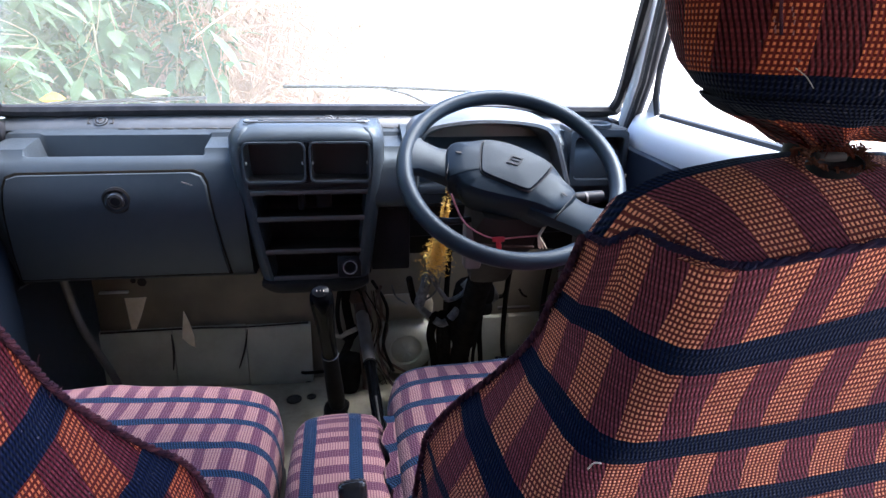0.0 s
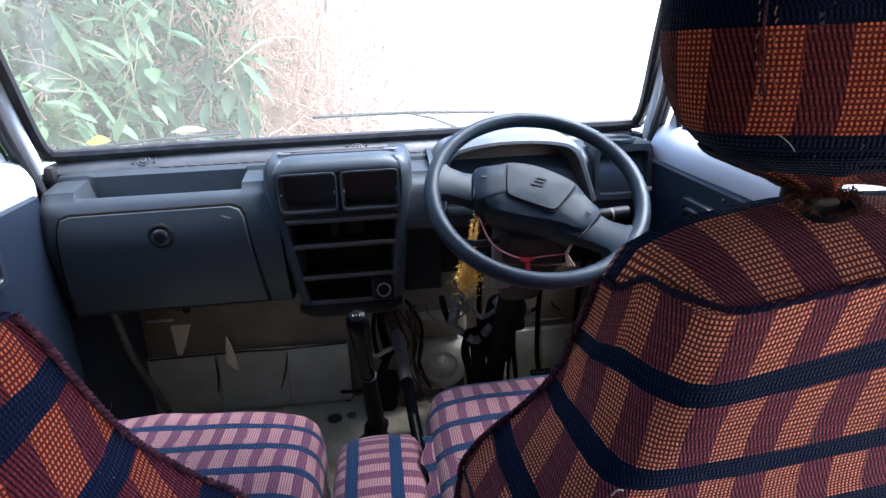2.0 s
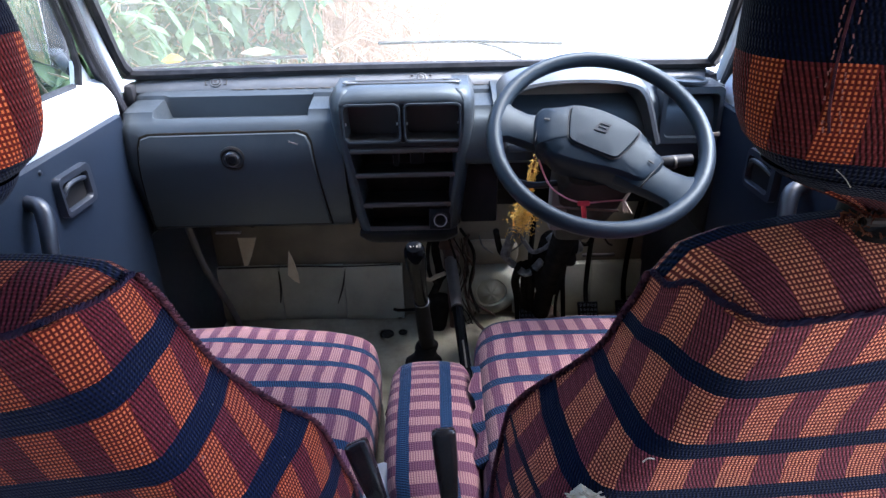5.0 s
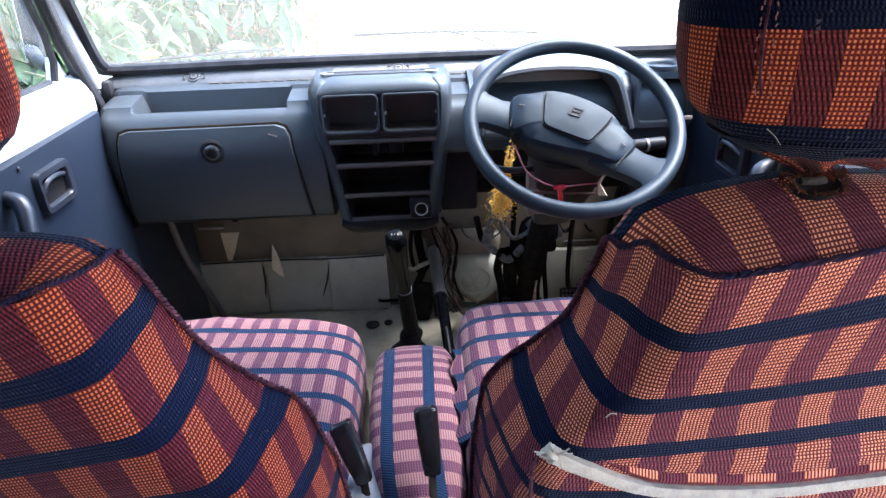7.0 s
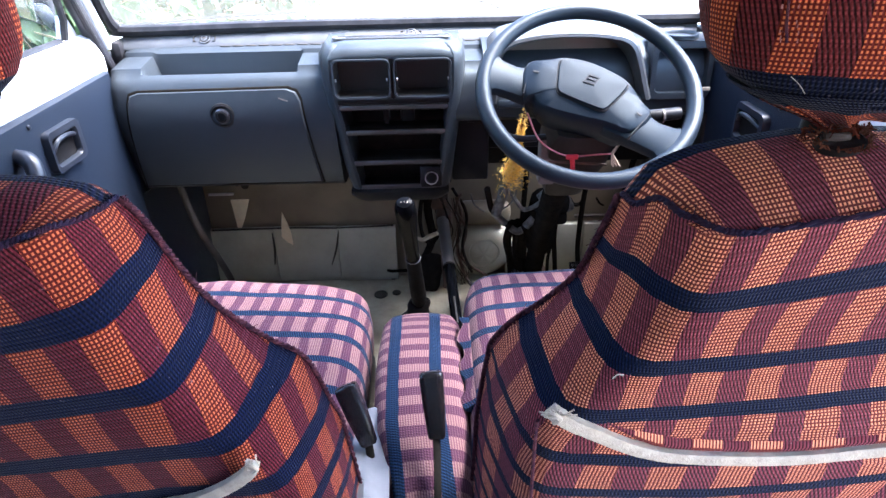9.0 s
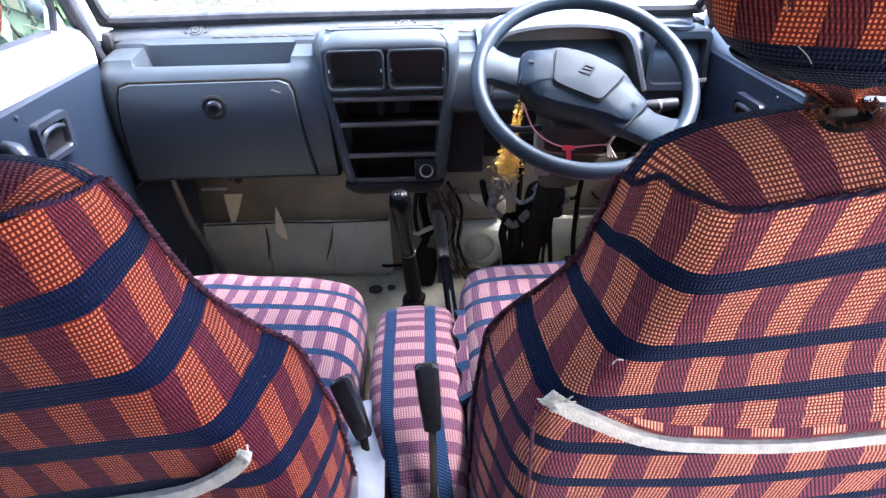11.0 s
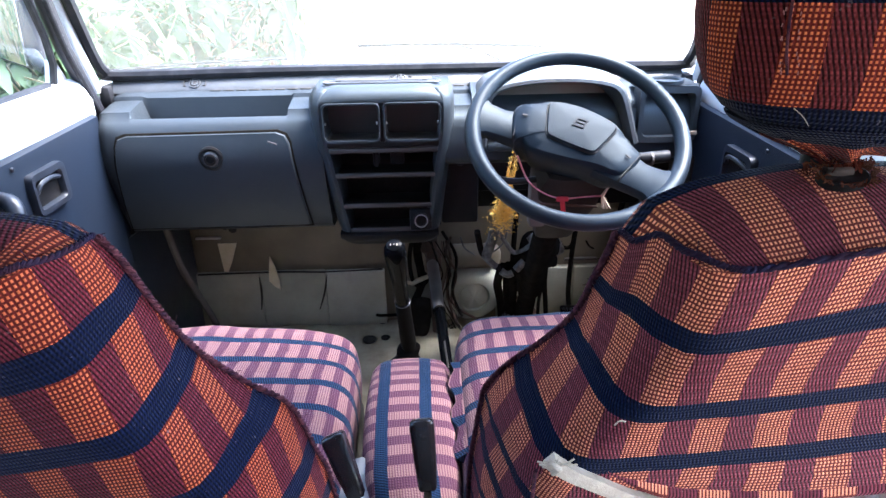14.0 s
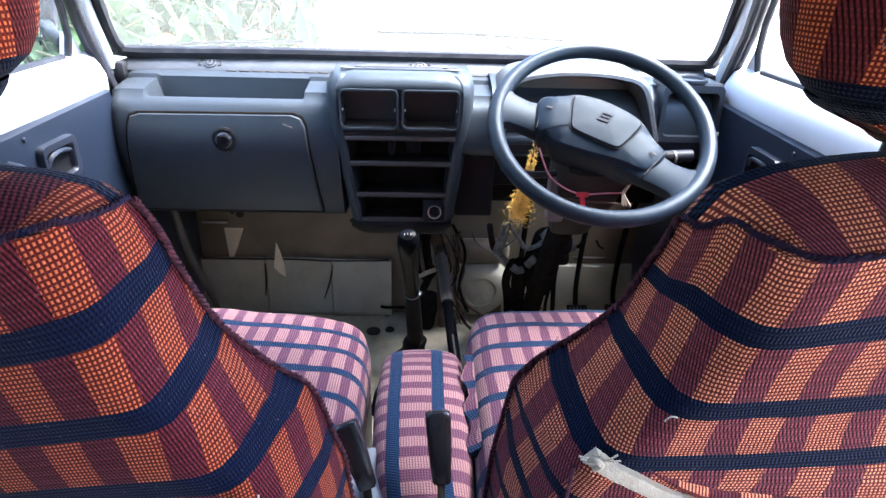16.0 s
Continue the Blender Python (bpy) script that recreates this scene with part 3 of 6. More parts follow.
moulding(((-0.640, 0, 0.06), (-0.634, 0, 0.03), (-0.622, 0, 0.012), (-0.60, 0, 0.0), (-0.570, 0, 0), (-0.560, 1, 0), (-0.556, 1, 0), (-0.552, 1, 0), (-0.549, 1, 0), (-0.546, 1, 0), (-0.540, 1, 0), (-0.50, 1, 0), (-0.30, 1, 0), (-0.245, 1, 0), (-0.237, 1, 0), (-0.233, 0, 0), (-0.20, 0, 0), (-0.165, 0, 0)), "moulding", "grey-blue dashboard moulding with sunken parcel tray")
secs = []
for x in (0.085, 0.12, 0.16):
    secs.append([(x, y, z) for y, z in dash_profile(x, 0) if z > 0.66] + [(x, -0.024, 0.655), (x, -0.012, 0.648), (x, 0.08, 0.645)])
part("moulding", loft(secs), dash_plastic, dash)
part("recess_panel", box((0.125, 0.045, 0.57), (0.085, 0.02, 0.16), 0.006), black_plastic, dash, "black recess beside the shelves")
part("rear_shelf", box((-0.04, 0.14, 0.786), (0.26, 0.10, 0.028), 0.005), dash_plastic, dash)

# driver's side: shallower face with an open space below
secs = []
for x, sh in ((0.15, 0), (0.45, 0), (0.60, 0), (0.622, 0.012), (0.634, 0.03), (0.640, 0.06)):
    secs.append([(x, y + (sh if y < 0.1 else 0), z - sh * 0.3) for y, z in [(0.20, 0.66), (0.20, 0.78), (0.13, 0.800), (0.085, 0.800), (0.03, 0.79), (-0.005, 0.775), (-0.02, 0.75), (-0.022, 0.70), (-0.015, 0.655), (0.0, 0.645), (0.05, 0.645)]])
part("driver_moulding", loft(secs), dash_plastic, dash)
# knee beam and side bracket under the cluster, dark cavity behind
part("knee_beam", box((0.36, 0.10, 0.60), (0.56, 0.05, 0.10), 0.01), black_plastic, dash)
part("side_bracket", box((0.625, 0.03, 0.57), (0.02, 0.14, 0.18), 0.008), black_plastic, dash)
part("back_duct", box((0.0, 0.20, 0.55), (1.20, 0.05, 0.16), 0.015), black_plastic, dash)

# screen ledge with vent slots and two fixing clips
lm0 = bmesh.new()
loft([[(x, 0.135, 0.800), (x, 0.132, 0.818), (x, 0.124, 0.8165), (x, 0.101, 0.7965), (x, 0.099, 0.790)] for x in np.linspace(-0.632, 0.632, 12)], bm=lm0)
part("screen_ledge", lm0, dash_dusty, dash, "dusty ledge along the windscreen")
for sx in (-1, 1):
    part("ledge_end", box((sx * 0.640, 0.115, 0.785), (0.028, 0.06, 0.05), 0.012), seal_rubber, dash)
LEDGE = Matrix.Rotation(radians(41), 4, "X")
for x0, n in ((-0.405, 9), (0.10, 3), (0.42, 3)):
    for k in range(n):
        part("vent_slot", box((x0 + k * 0.028, 0.0975, 0.7935), (0.023, 0.004, 0.003), 0.001, 1), dark_hole, dash)
for x in (-0.452, 0.0, 0.40):
    m0 = Matrix.Translation((x, 0.1125, 0.8068)) @ LEDGE
    c = part("fixing_clip", lathe([(0.0135, 0.0), (0.0130, 0.0025), (0.0108, 0.0028), (0.0100, 0.0006), (0.0082, 0.0006), (0.0074, 0.0034), (0.0048, 0.0036), (0.0042, 0.0018), (0.0005, 0.0018)], 20, m0), dash_dusty, dash, "grey round fixing clip")
    part("clip_groove", lathe([(0.0100, 0.0009), (0.0082, 0.0009)], 20, m0), dark_hole, c)
    part("clip_eye", lathe([(0.0040, 0.0018), (0.0036, 0.0026), (0.0005, 0.0027)], 12, m0), dark_hole, c)
    for side in (-1, 1):
        br = bmesh.new()
        box((side * 0.0235, 0, 0.001), (0.0022, 0.015, 0.0025), 0.0006, 1, bm=br)
        for dy in (-0.0066, 0.0066):
            box((side * 0.0205, dy, 0.001), (0.0060, 0.0020, 0.0025), 0.0006, 1, bm=br)
        part("clip_bracket", br, dark_hole, c).matrix_basis = m0

# glovebox lid: raised, with a dark gap round it and a round lock
lid_out = [(-0.612, 0.506), (-0.212, 0.506), (-0.230, 0.706), (-0.238, 0.723), (-0.256, 0.730), (-0.560, 0.728), (-0.578, 0.722), (-0.585, 0.704)]


def lid_y(z):
    return np.interp(z, [0.505, 0.57, 0.64, 0.672, 0.70, 0.728], [0.018, -0.008, -0.028, -0.033, -0.031, -0.026])


def wrap(outline, lift, back, bev):
    """A plate that follows the dashboard's face."""
    b = bmesh.new()
    cx, cz = sum(p[0] for p in outline) / len(outline), sum(p[1] for p in outline) / len(outline)
    rows = []
    for f, o in ((1.0, -back), (1.0, lift - bev), (0.988, lift), (0.82, lift), (0.66, lift), (0.5, lift), (0.33, lift), (0.15, lift)):
        rows.append([(cx + (x - cx) * f, float(lid_y(cz + (z - cz) * f)) - o, cz + (z - cz) * f) for x, z in outline])
    loft(rows, bm=b)
    return b


def dense(outline, n=6):
    out = []
    for i in range(len(outline)):
        a, b = outline[i], outline[(i + 1) % len(outline)]
        for k in range(n):
            out.append((a[0] + (b[0] - a[0]) * k / n, a[1] + (b[1] - a[1]) * k / n))
    return out


cx, cz = -0.41, 0.61
part("lid_gap", wrap(dense([(cx + (x - cx) * 1.022, cz + (z - cz) * 1.040) for x, z in lid_out]), 0.0012, 0.002, 0.0005), wire_black, dash)
lid = part("glovebox_lid", wrap(dense(lid_out), 0.007, 0.002, 0.004), dash_plastic, dash, "grey glovebox lid with a scuff")
lm = Matrix.Translation((-0.393, -0.035, 0.680)) @ Matrix.Rotation(radians(92), 4, "X")
lk = part("lock", lathe([(0.027, -0.004), (0.026, 0.004), (0.022, 0.006), (0.020, 0.003), (0.018, 0.003)], 28, lm), black_plastic, lid, "round black lock with a dull ring")
part("lock_ring", lathe([(0.0155, 0.003), (0.0155, 0.009), (0.0135, 0.0105), (0.012, 0.008)], 24, lm), dark_chrome, lk)
part("lock_barrel", lathe([(0.012, 0.003), (0.0115, 0.012), (0.009, 0.013), (0.0085, 0.010), (0.0005, 0.010)], 20, lm), black_plastic, lk)
part("scuff", box((-0.264, -0.0378, 0.710), (0.020, 0.001, 0.003), 0.0004, 1, Matrix.Rotation(radians(20), 4, "Y")), grey_tube, lid, "pale scuff mark")

# centre stack: tapered surround with two vents and open shelves
STX = -0.037


def stack_half(z):
    return np.interp(z, [0.452, 0.50, 0.56, 0.70, 0.76, 0.80, 0.815], [0.094, 0.107, 0.113, 0.130, 0.136, 0.134, 0.122])


def stack_front(z):
    return np.interp(z, [0.452, 0.50, 0.56, 0.70, 0.76, 0.80, 0.815], [0.022, 0.008, -0.012, -0.045, -0.052, -0.048, -0.030])


# grey side rails that run from the hood down, each a rounded bar that leans in
for sx in (-1, 1):
    secs = []
    for z in (0.456, 0.464, 0.476, 0.49, 0.53, 0.58, 0.64, 0.70, 0.745, 0.775, 0.795, 0.808, 0.814):
        h, f = float(stack_half(z)), float(stack_front(z))
        prof = [(h + 0.016, 0.10), (h + 0.013, f + 0.035), (h + 0.006, f + 0.012), (h - 0.002, f + 0.002), (h - 0.010, f - 0.001), (h - 0.0165, f + 0.002), (h - 0.0185, f + 0.010), (h - 0.019, 0.10)]
        secs.append([(STX + sx * px, y, z) for px, y in prof][::sx])
    part("stack_rail", loft(secs), dash_plastic, dash, "rounded grey rail beside the shelves")
secs = []
for x in np.linspace(-0.125, 0.125, 9):
    e = max(0, (abs(x) - 0.09) / 0.035)
    secs.append([(STX + x, y, z - 0.006 * e * e) for y, z in ((0.10, 0.789), (0.10, 0.806), (0.05, 0.815), (-0.010, 0.819), (-0.030, 0.816), (-0.042, 0.808), (-0.049, 0.799), (-0.0505, 0.792), (-0.0495, 0.789))])
hood = part("stack_hood", loft(secs), dash_plastic, dash, "grey hood over the vents")
part("hood_slot", box((STX, 0.012, 0.8185), (0.17, 0.018, 0.004), 0.0015, 2), black_plastic, hood)
part("slot_rim", tube([(STX + x, 0.012 + y, 0.8200) for x, y in rounded(-0.120, 0.120, -0.014, 0.014, 0.012)], 0.0022, 6, True), dash_dusty, hood)
for x in (STX - 0.105, STX + 0.105):
    part("hood_dimple", box((x, 0.012, 0.8185), (0.022, 0.016, 0.004), 0.0018, 2), dash_dusty, hood)
# vent openings: rims, mullion and sills round two empty boxes
part("vent_mullion", box((STX, -0.030, 0.750), (0.012, 0.036, 0.084), 0.003), black_plastic, dash)
part("vent_sill", box((STX, -0.022, 0.704), (0.232, 0.046, 0.016), 0.004), black_plastic, dash)
part("vent_back", box((STX, 0.020, 0.750), (0.24, 0.008, 0.10), 0.001, 1), vent_plastic, dash, "glare-brown vent box")
for x0, x1 in ((-0.157, -0.040), (-0.034, 0.083)):
    out, inn = rounded(x0, x1, 0.710, 0.790, 0.013), rounded(x0 + 0.004, x1 - 0.004, 0.7145, 0.7855, 0.010)
    vt = part("air_vent", slab(out, 0.012, 0.003, Matrix.Translation((0, -0.043, 0)) @ Matrix.Rotation(radians(90), 4, "X"), hole=inn), dash_plastic, dash, "square empty air vent with a grey rim")
    part("vent_wall", slab(out, 0.050, 0.001, Matrix.Translation((0, 0.006, 0)) @ Matrix.Rotation(radians(90), 4, "X"), hole=inn), vent_plastic, vt)
    for xx in (x0 + 0.007, x1 - 0.007):
        part("pivot", box((xx, -0.050, 0.749), (0.003, 0.004, 0.006), 0.001, 1), chrome, vt)
st = part("shelf_box", box((STX, 0.088, 0.60), (0.24, 0.01, 0.27), 0.002, 1), black_plastic, dash, "dark open shelf box")
# open shelves below: boards and back
for z, dz in ((0.690, 0.010), (0.632, 0.010), (0.556, 0.010), (0.488, 0.012)):
    h, f = float(stack_half(z)) - 0.016, float(stack_front(z))
    part("shelf", box((STX, f + 0.045, z - 0.004), (2 * h, 0.088, dz * 0.55), 0.003), shelf_plastic, st, "dusty black shelf board")
    part("shelf_lip", box((STX, f + 0.004, z), (2 * h, 0.008, dz), 0.003), lip_plastic, st)
secs = []
for x in np.linspace(-0.112, 0.112, 17):
    e = max(0, (abs(x) - 0.070) / 0.042)
    lift = 0.016 * e * e
    secs.append([(STX + x, y, z + lift * k) for y, z, k in ((0.085, 0.484, 0), (0.012, 0.484, 0), (0.006, 0.478, 0.3), (0.006, 0.464, 0.8), (0.012, 0.454, 1), (0.024, 0.449, 1), (0.085, 0.446, 1))])
part("stack_base", loft(secs), black_plastic, st, "rounded black underside of the shelves")
part("shelf_back", box((STX, 0.081, 0.60), (0.22, 0.004, 0.25), 0.001, 1), shelf_plastic, st)
part("bracket", box((STX - 0.02, 0.015, 0.668), (0.012, 0.04, 0.05), 0.003), black_plastic, st)
part("bracket", box((STX + 0.025, 0.020, 0.665), (0.03, 0.02, 0.045), 0.004), black_plastic, st)
part("lighter_panel", box((0.035, 0.003, 0.516), (0.050, 0.012, 0.050), 0.005, 2, Matrix.Rotation(radians(-12), 4, "X")), black_plastic, st)
LGM = Matrix.Translation((0.036, -0.006, 0.516)) @ Matrix.Rotation(radians(80), 4, "X")
lgt = part("lighter_socket", lathe([(0.0172, -0.004), (0.0172, 0.003), (0.0160, 0.004), (0.0118, 0.002), (0.0110, -0.003), (0.0005, -0.004)], 26, LGM), black_plastic, st, "black lighter socket with a bright ring")
part("ring", tube([LGM @ Vector((0.0140 * math.cos(a), 0.0140 * math.sin(a), 0.004)) for a in [2 * math.pi * k / 28 for k in range(28)]], 0.0012, 6, True), chrome, lgt)

# instrument hood: pale rim round a dark recessed dial face
arch = [(0.165, 0.695), (0.168, 0.775), (0.178, 0.803), (0.20, 0.818), (0.26, 0.828), (0.31, 0.830), (0.37, 0.828), (0.425, 0.820), (0.448, 0.806), (0.462, 0.775), (0.488, 0.695)]
sm = [tuple(p) for p in chaikin([(x, z) for x, z in arch], 2, closed=False)]


def arch_row(f, y, drop=0.0):
    ax, az = 0.32, 0.70
    return [(ax + (x - ax) * f, y, az + (z - az) * f - drop) for x, z in sm]


hood_rows = [arch_row(1.08, 0.07), arch_row(1.07, 0.0), arch_row(1.05, -0.035), arch_row(1.0, -0.052), arch_row(0.955, -0.054), arch_row(0.93, -0.048), arch_row(0.90, -0.020), arch_row(0.86, 0.030)]
part("instrument_hood", loft(hood_rows, closed=False), dash_dusty, dash, "grey instrument hood with a pale dusty rim")
b = bmesh.new()
b.faces.new([b.verts.new(p) for p in arch_row(0.88, 0.020)])
bmesh.ops.recalc_face_normals(b, faces=b.faces)
# the brown wash of glare over the dials is painted into this window
part("dial_face", b, surface("glare-washed instrument window", (0.11, 0.088, 0.070), (0.13, 0.105, 0.085), 0.22, blot=12, relief=0.0), dash, "instrument window with brown glare in its colour")
part("hood_sill", box((0.325, -0.03, 0.693), (0.30, 0.05, 0.018), 0.006), dash_plastic, dash)
# switch panel left under the hood
sp = part("switch_panel", slab(rounded(0.135, 0.245, 0.640, 0.700, 0.008), 0.010, 0.003, facing(0, -0.020, 0, -4)), dash_plastic, dash)
part("blank_plate", slab(rounded(0.176, 0.238, 0.650, 0.694, 0.006), 0.006, 0.002, facing(0, -0.029, 0, -4)), dash_dusty, sp, "grey blanking plate")
part("rocker_switch", slab(rounded(0.118, 0.132, 0.636, 0.652, 0.002), 0.010, 0.002, facing(0, -0.020, 0, -4)), grey_trim, dash, "small pale rocker switch")
# right-hand pod: recessed pocket under a rim with a cup ring on top
pod_out = rounded(0.492, 0.618, 0.688, 0.805, 0.012)
pod_in = rounded(0.504, 0.606, 0.703, 0.788, 0.010)
pod = part("side_pod", slab(pod_out, 0.045, 0.006, facing(0, -0.012, 0, -2), hole=pod_in), dash_plastic, dash, "grey corner pod with an open pocket")
part("pocket", slab(pod_in, 0.004, 0, facing(0, -0.014, 0, -2)), shelf_plastic, pod)
part("pod_top", box((0.555, 0.015, 0.802), (0.125, 0.075, 0.012), 0.005), dash_dusty, pod)
part("ring", lathe([(0.036, 0), (0.036, 0.006), (0.032, 0.007), (0.029, 0.004), (0.028, -0.001)], 28, Matrix.Translation((0.553, 0.005, 0.809))), dash_plastic, pod)
part("ring_well", lathe([(0.0285, 0.0), (0.0285, 0.002), (0.0005, 0.002)], 24, Matrix.Translation((0.553, 0.005, 0.808))), black_plastic, pod)
part("tag", box((0.592, -0.058, 0.716), (0.03, 0.003, 0.008), 0.001, 1), strap_cloth, pod, "small white tag")


# ---- steering wheel and column ----
WC = Vector((0.3034, -0.2765, 0.778))
TILT_W = radians(53.8)
WX, WU = Vector((1, 0, 0)), Vector((0, math.sin(TILT_W), math.cos(TILT_W)))
WN = Vector((0, -math.cos(TILT_W), math.sin(TILT_W)))
WM = Matrix(((WX.x, WU.x, WN.x, WC.x), (WX.y, WU.y, WN.y, WC.y), (WX.z, WU.z, WN.z, WC.z), (0, 0, 0, 1)))
wheel = thing("steering_wheel", "worn grey two-spoke steering wheel turned off centre", "steering wheel")
RIM, TH = 0.175, 0.0135
ring = [(RIM * math.cos(a), RIM * math.sin(a), 0) for a in [2 * math.pi * k / 72 for k in range(72)]]
part("rim", tube(ring, TH, 14, True), wheel_rubber, wheel, "dark grey moulded rim").matrix_basis = WM


def spoke(a0, a1, name):
    """A flat spoke from the hub out to the rim; a0: its angle."""
    secs = []
    ca, sa = math.cos(a0), math.sin(a0)
    for r, w, z, t in ((0.060, 0.040, -0.022, 0.016), (0.095, 0.034, -0.020, 0.016), (0.096, 0.034, -0.020, 0.016), (0.125, 0.030, -0.016, 0.015), (0.150, 0.032, -0.008, 0.014), (0.170, 0.046, -0.001, 0.011)):
        sec = []
        for k in range(12):
            p = 2 * math.pi * k / 12
            lx = w * math.copysign(abs(math.cos(p)) ** 0.55, math.cos(p))
            lz = t * math.copysign(abs(math.sin(p)) ** 0.55, math.sin(p))
            sec.append((r * ca - lx * sa, r * sa + lx * ca, z + lz))
        secs.append(sec)
    return part(name, loft(secs), hub_plastic, wheel)


# hub turned with the wheel: spokes at about 172 and -33 degrees
A1, A2 = radians(165.5), radians(-43.5)
spoke(A1, 0, "spoke").matrix_basis = WM
spoke(A2, 0, "spoke").matrix_basis = WM
hub_out = [(-0.103, 0.068), (-0.062, 0.068), (-0.034, 0.075), (0.011, 0.062), (0.047, 0.039), (0.075, 0.014), (0.087, -0.027), (0.106, -0.053), (0.061, -0.091), (0.025, -0.068), (-0.031, -0.052), (-0.083, -0.032), (-0.093, -0.008), (-0.113, -0.008)]
out = chaikin([(x, y) for x, y in hub_out[::-1]], 2)
hc = (-0.005, 0.005)


def shrink(o, f):
    return [(hc[0] + (x - hc[0]) * f, hc[1] + (y - hc[1]) * f) for x, y in o]


rows = [[(x, y, z) for x, y in shrink(out, f)] for f, z in ((0.86, -0.060), (0.98, -0.030), (1.0, -0.012), (0.985, -0.003), (0.94, 0.002), (0.70, 0.007), (0.35, 0.010), (0.05, 0.011))]
part("hub", loft([r[::-1] for r in rows]), hub_plastic, wheel, "broad grey hub cover").matrix_basis = WM
# raised horn pad with a groove round it, and a plain badge
pad_o = chaikin([(-0.044, 0.054), (-0.036, 0.060), (-0.026, 0.058), (0.006, 0.049), (0.041, 0.025), (0.062, 0.006), (0.064, -0.004), (0.027, -0.042), (0.018, -0.049), (0.008, -0.047), (-0.047, -0.016), (-0.054, -0.008), (-0.053, 0.004)][::-1], 2)
pc = (0.002, 0.006)
rows = [[(pc[0] + (x - pc[0]) * f, pc[1] + (y - pc[1]) * f, z) for x, y in pad_o] for f, z in ((1.0, 0.000), (1.0, 0.0105), (0.97, 0.0135), (0.6, 0.0150), (0.1, 0.0155))]
pad = part("horn_pad", loft([r[::-1] for r in rows]), hub_plastic, wheel, "smooth horn pad")
pad.matrix_basis = WM
part("pad_groove", tube([(pc[0] + (x - pc[0]) * 1.015, pc[1] + (y - pc[1]) * 1.015, 0.0085) for x, y in pad_o], 0.0016, 6, True), black_plastic, wheel).matrix_basis = WM
bd = slab([(-0.014, -0.004), (0.004, -0.012), (0.016, 0.004), (-0.002, 0.012)], 0.002, 0.0005, Matrix.Translation((0.002, 0.009, 0.0150)), hole=[(-0.009, -0.002), (0.003, -0.0075), (0.011, 0.002), (-0.001, 0.0075)])
box((0.003, 0.009, 0.0160), (0.013, 0.0028, 0.002), 0.0006, 1, Matrix.Rotation(radians(-25), 4, "Z"), bm=bd)
part("badge", bd, badge_metal, wheel, "small dark metal badge").matrix_basis = WM
for (x, y), a in (((-0.085, 0.036), -0.2), ((0.074, -0.056), -0.8)):
    part("horn_mark", box((x, y, 0.0075), (0.010, 0.004, 0.0015), 0.0006, 1, Matrix.Rotation(a, 4, "Z")), black_plastic, wheel).matrix_basis = WM
for a in (A1, A2):
    c, s = math.cos(a), math.sin(a)
    part("spoke_joint", box((0.104 * c, 0.104 * s, -0.008), (0.0025, 0.062, 0.020), 0.0008, 1, Matrix.Rotation(a, 4, "Z")), black_plastic, wheel).matrix_basis = WM

col = thing("steering_column", "dark steering column shroud with two stalks", "steering column")
secs = []
for d, w, h in ((-0.055, 0.050, 0.050), (-0.075, 0.062, 0.058), (-0.14, 0.060, 0.056), (-0.20, 0.050, 0.048), (-0.27, 0.040, 0.040)):
    c = WC + WN * d + WU * (-0.008)
    secs.append([c + WX * x * w + WU * y * h for x, y in chaikin([(-1, -0.8), (-0.6, -1), (0.6, -1), (1, -0.8), (1, 0.8), (0.6, 1), (-0.6, 1), (-1, 0.8)], 1)])
part("shroud", loft(secs), shroud_plastic, col, "dark brown column shroud")
low = WC + WN * (-0.27)
part("shaft", tube([low + WN * 0.02, low - WN * 0.25, Vector((0.325, 0.22, 0.18)), Vector((0.337, 0.34, 0.03))], [0.028, 0.026, 0.026, 0.028], 12), wire_black, col)
ls = WC + WN * (-0.085)
part("wiper_stalk", tube(spline([ls + WX * -0.05 + WU * -0.03, ls + WX * -0.10 + WU * -0.035, ls + WX * -0.145 + WU * -0.03 + WN * 0.01, ls + WX * -0.158 + WU * -0.028 + WN * 0.012], 4), [0.006] * 9 + [0.008] * 4, 10), black_plastic, col)
rs = part("lamp_stalk", tube([ls + WX * 0.05 + WU * 0.0, ls + WX * 0.10 + WU * 0.004, ls + WX * 0.185 + WU * 0.012], [0.008, 0.012, 0.011], 12), black_plastic, col)
for k in (0.12, 0.15):
    part("stalk_mark", tube([ls + WX * k + WU * 0.007, ls + WX * (k + 0.004) + WU * 0.0075], 0.0127, 12), grey_tube, rs)
# bare switch gear under the shroud
part("gear_plate", box(WC + WN * (-0.13) + WX * (-0.055) + WU * (-0.05), (0.03, 0.03, 0.09), 0.006), grey_tube, col)

# gold tinsel hung from the stalk, with cords to the other side
rnd = random.Random(4)
tin = thing("tinsel_garland", "gold foil tinsel hanging from the column", "garland")
tb = bmesh.new()


def strand(bm, p, r, ln, rr):
    d = Vector((rr.gauss(0, 1), rr.gauss(0, 1), rr.gauss(0, 1))).normalized()
    s = d.orthogonal().normalized() * r
    q = p + d * ln + Vector((0, 0, -0.2 * ln))
    bm.faces.new([bm.verts.new(v) for v in (p - s, p + s, q + s * 0.6, q - s * 0.6)])


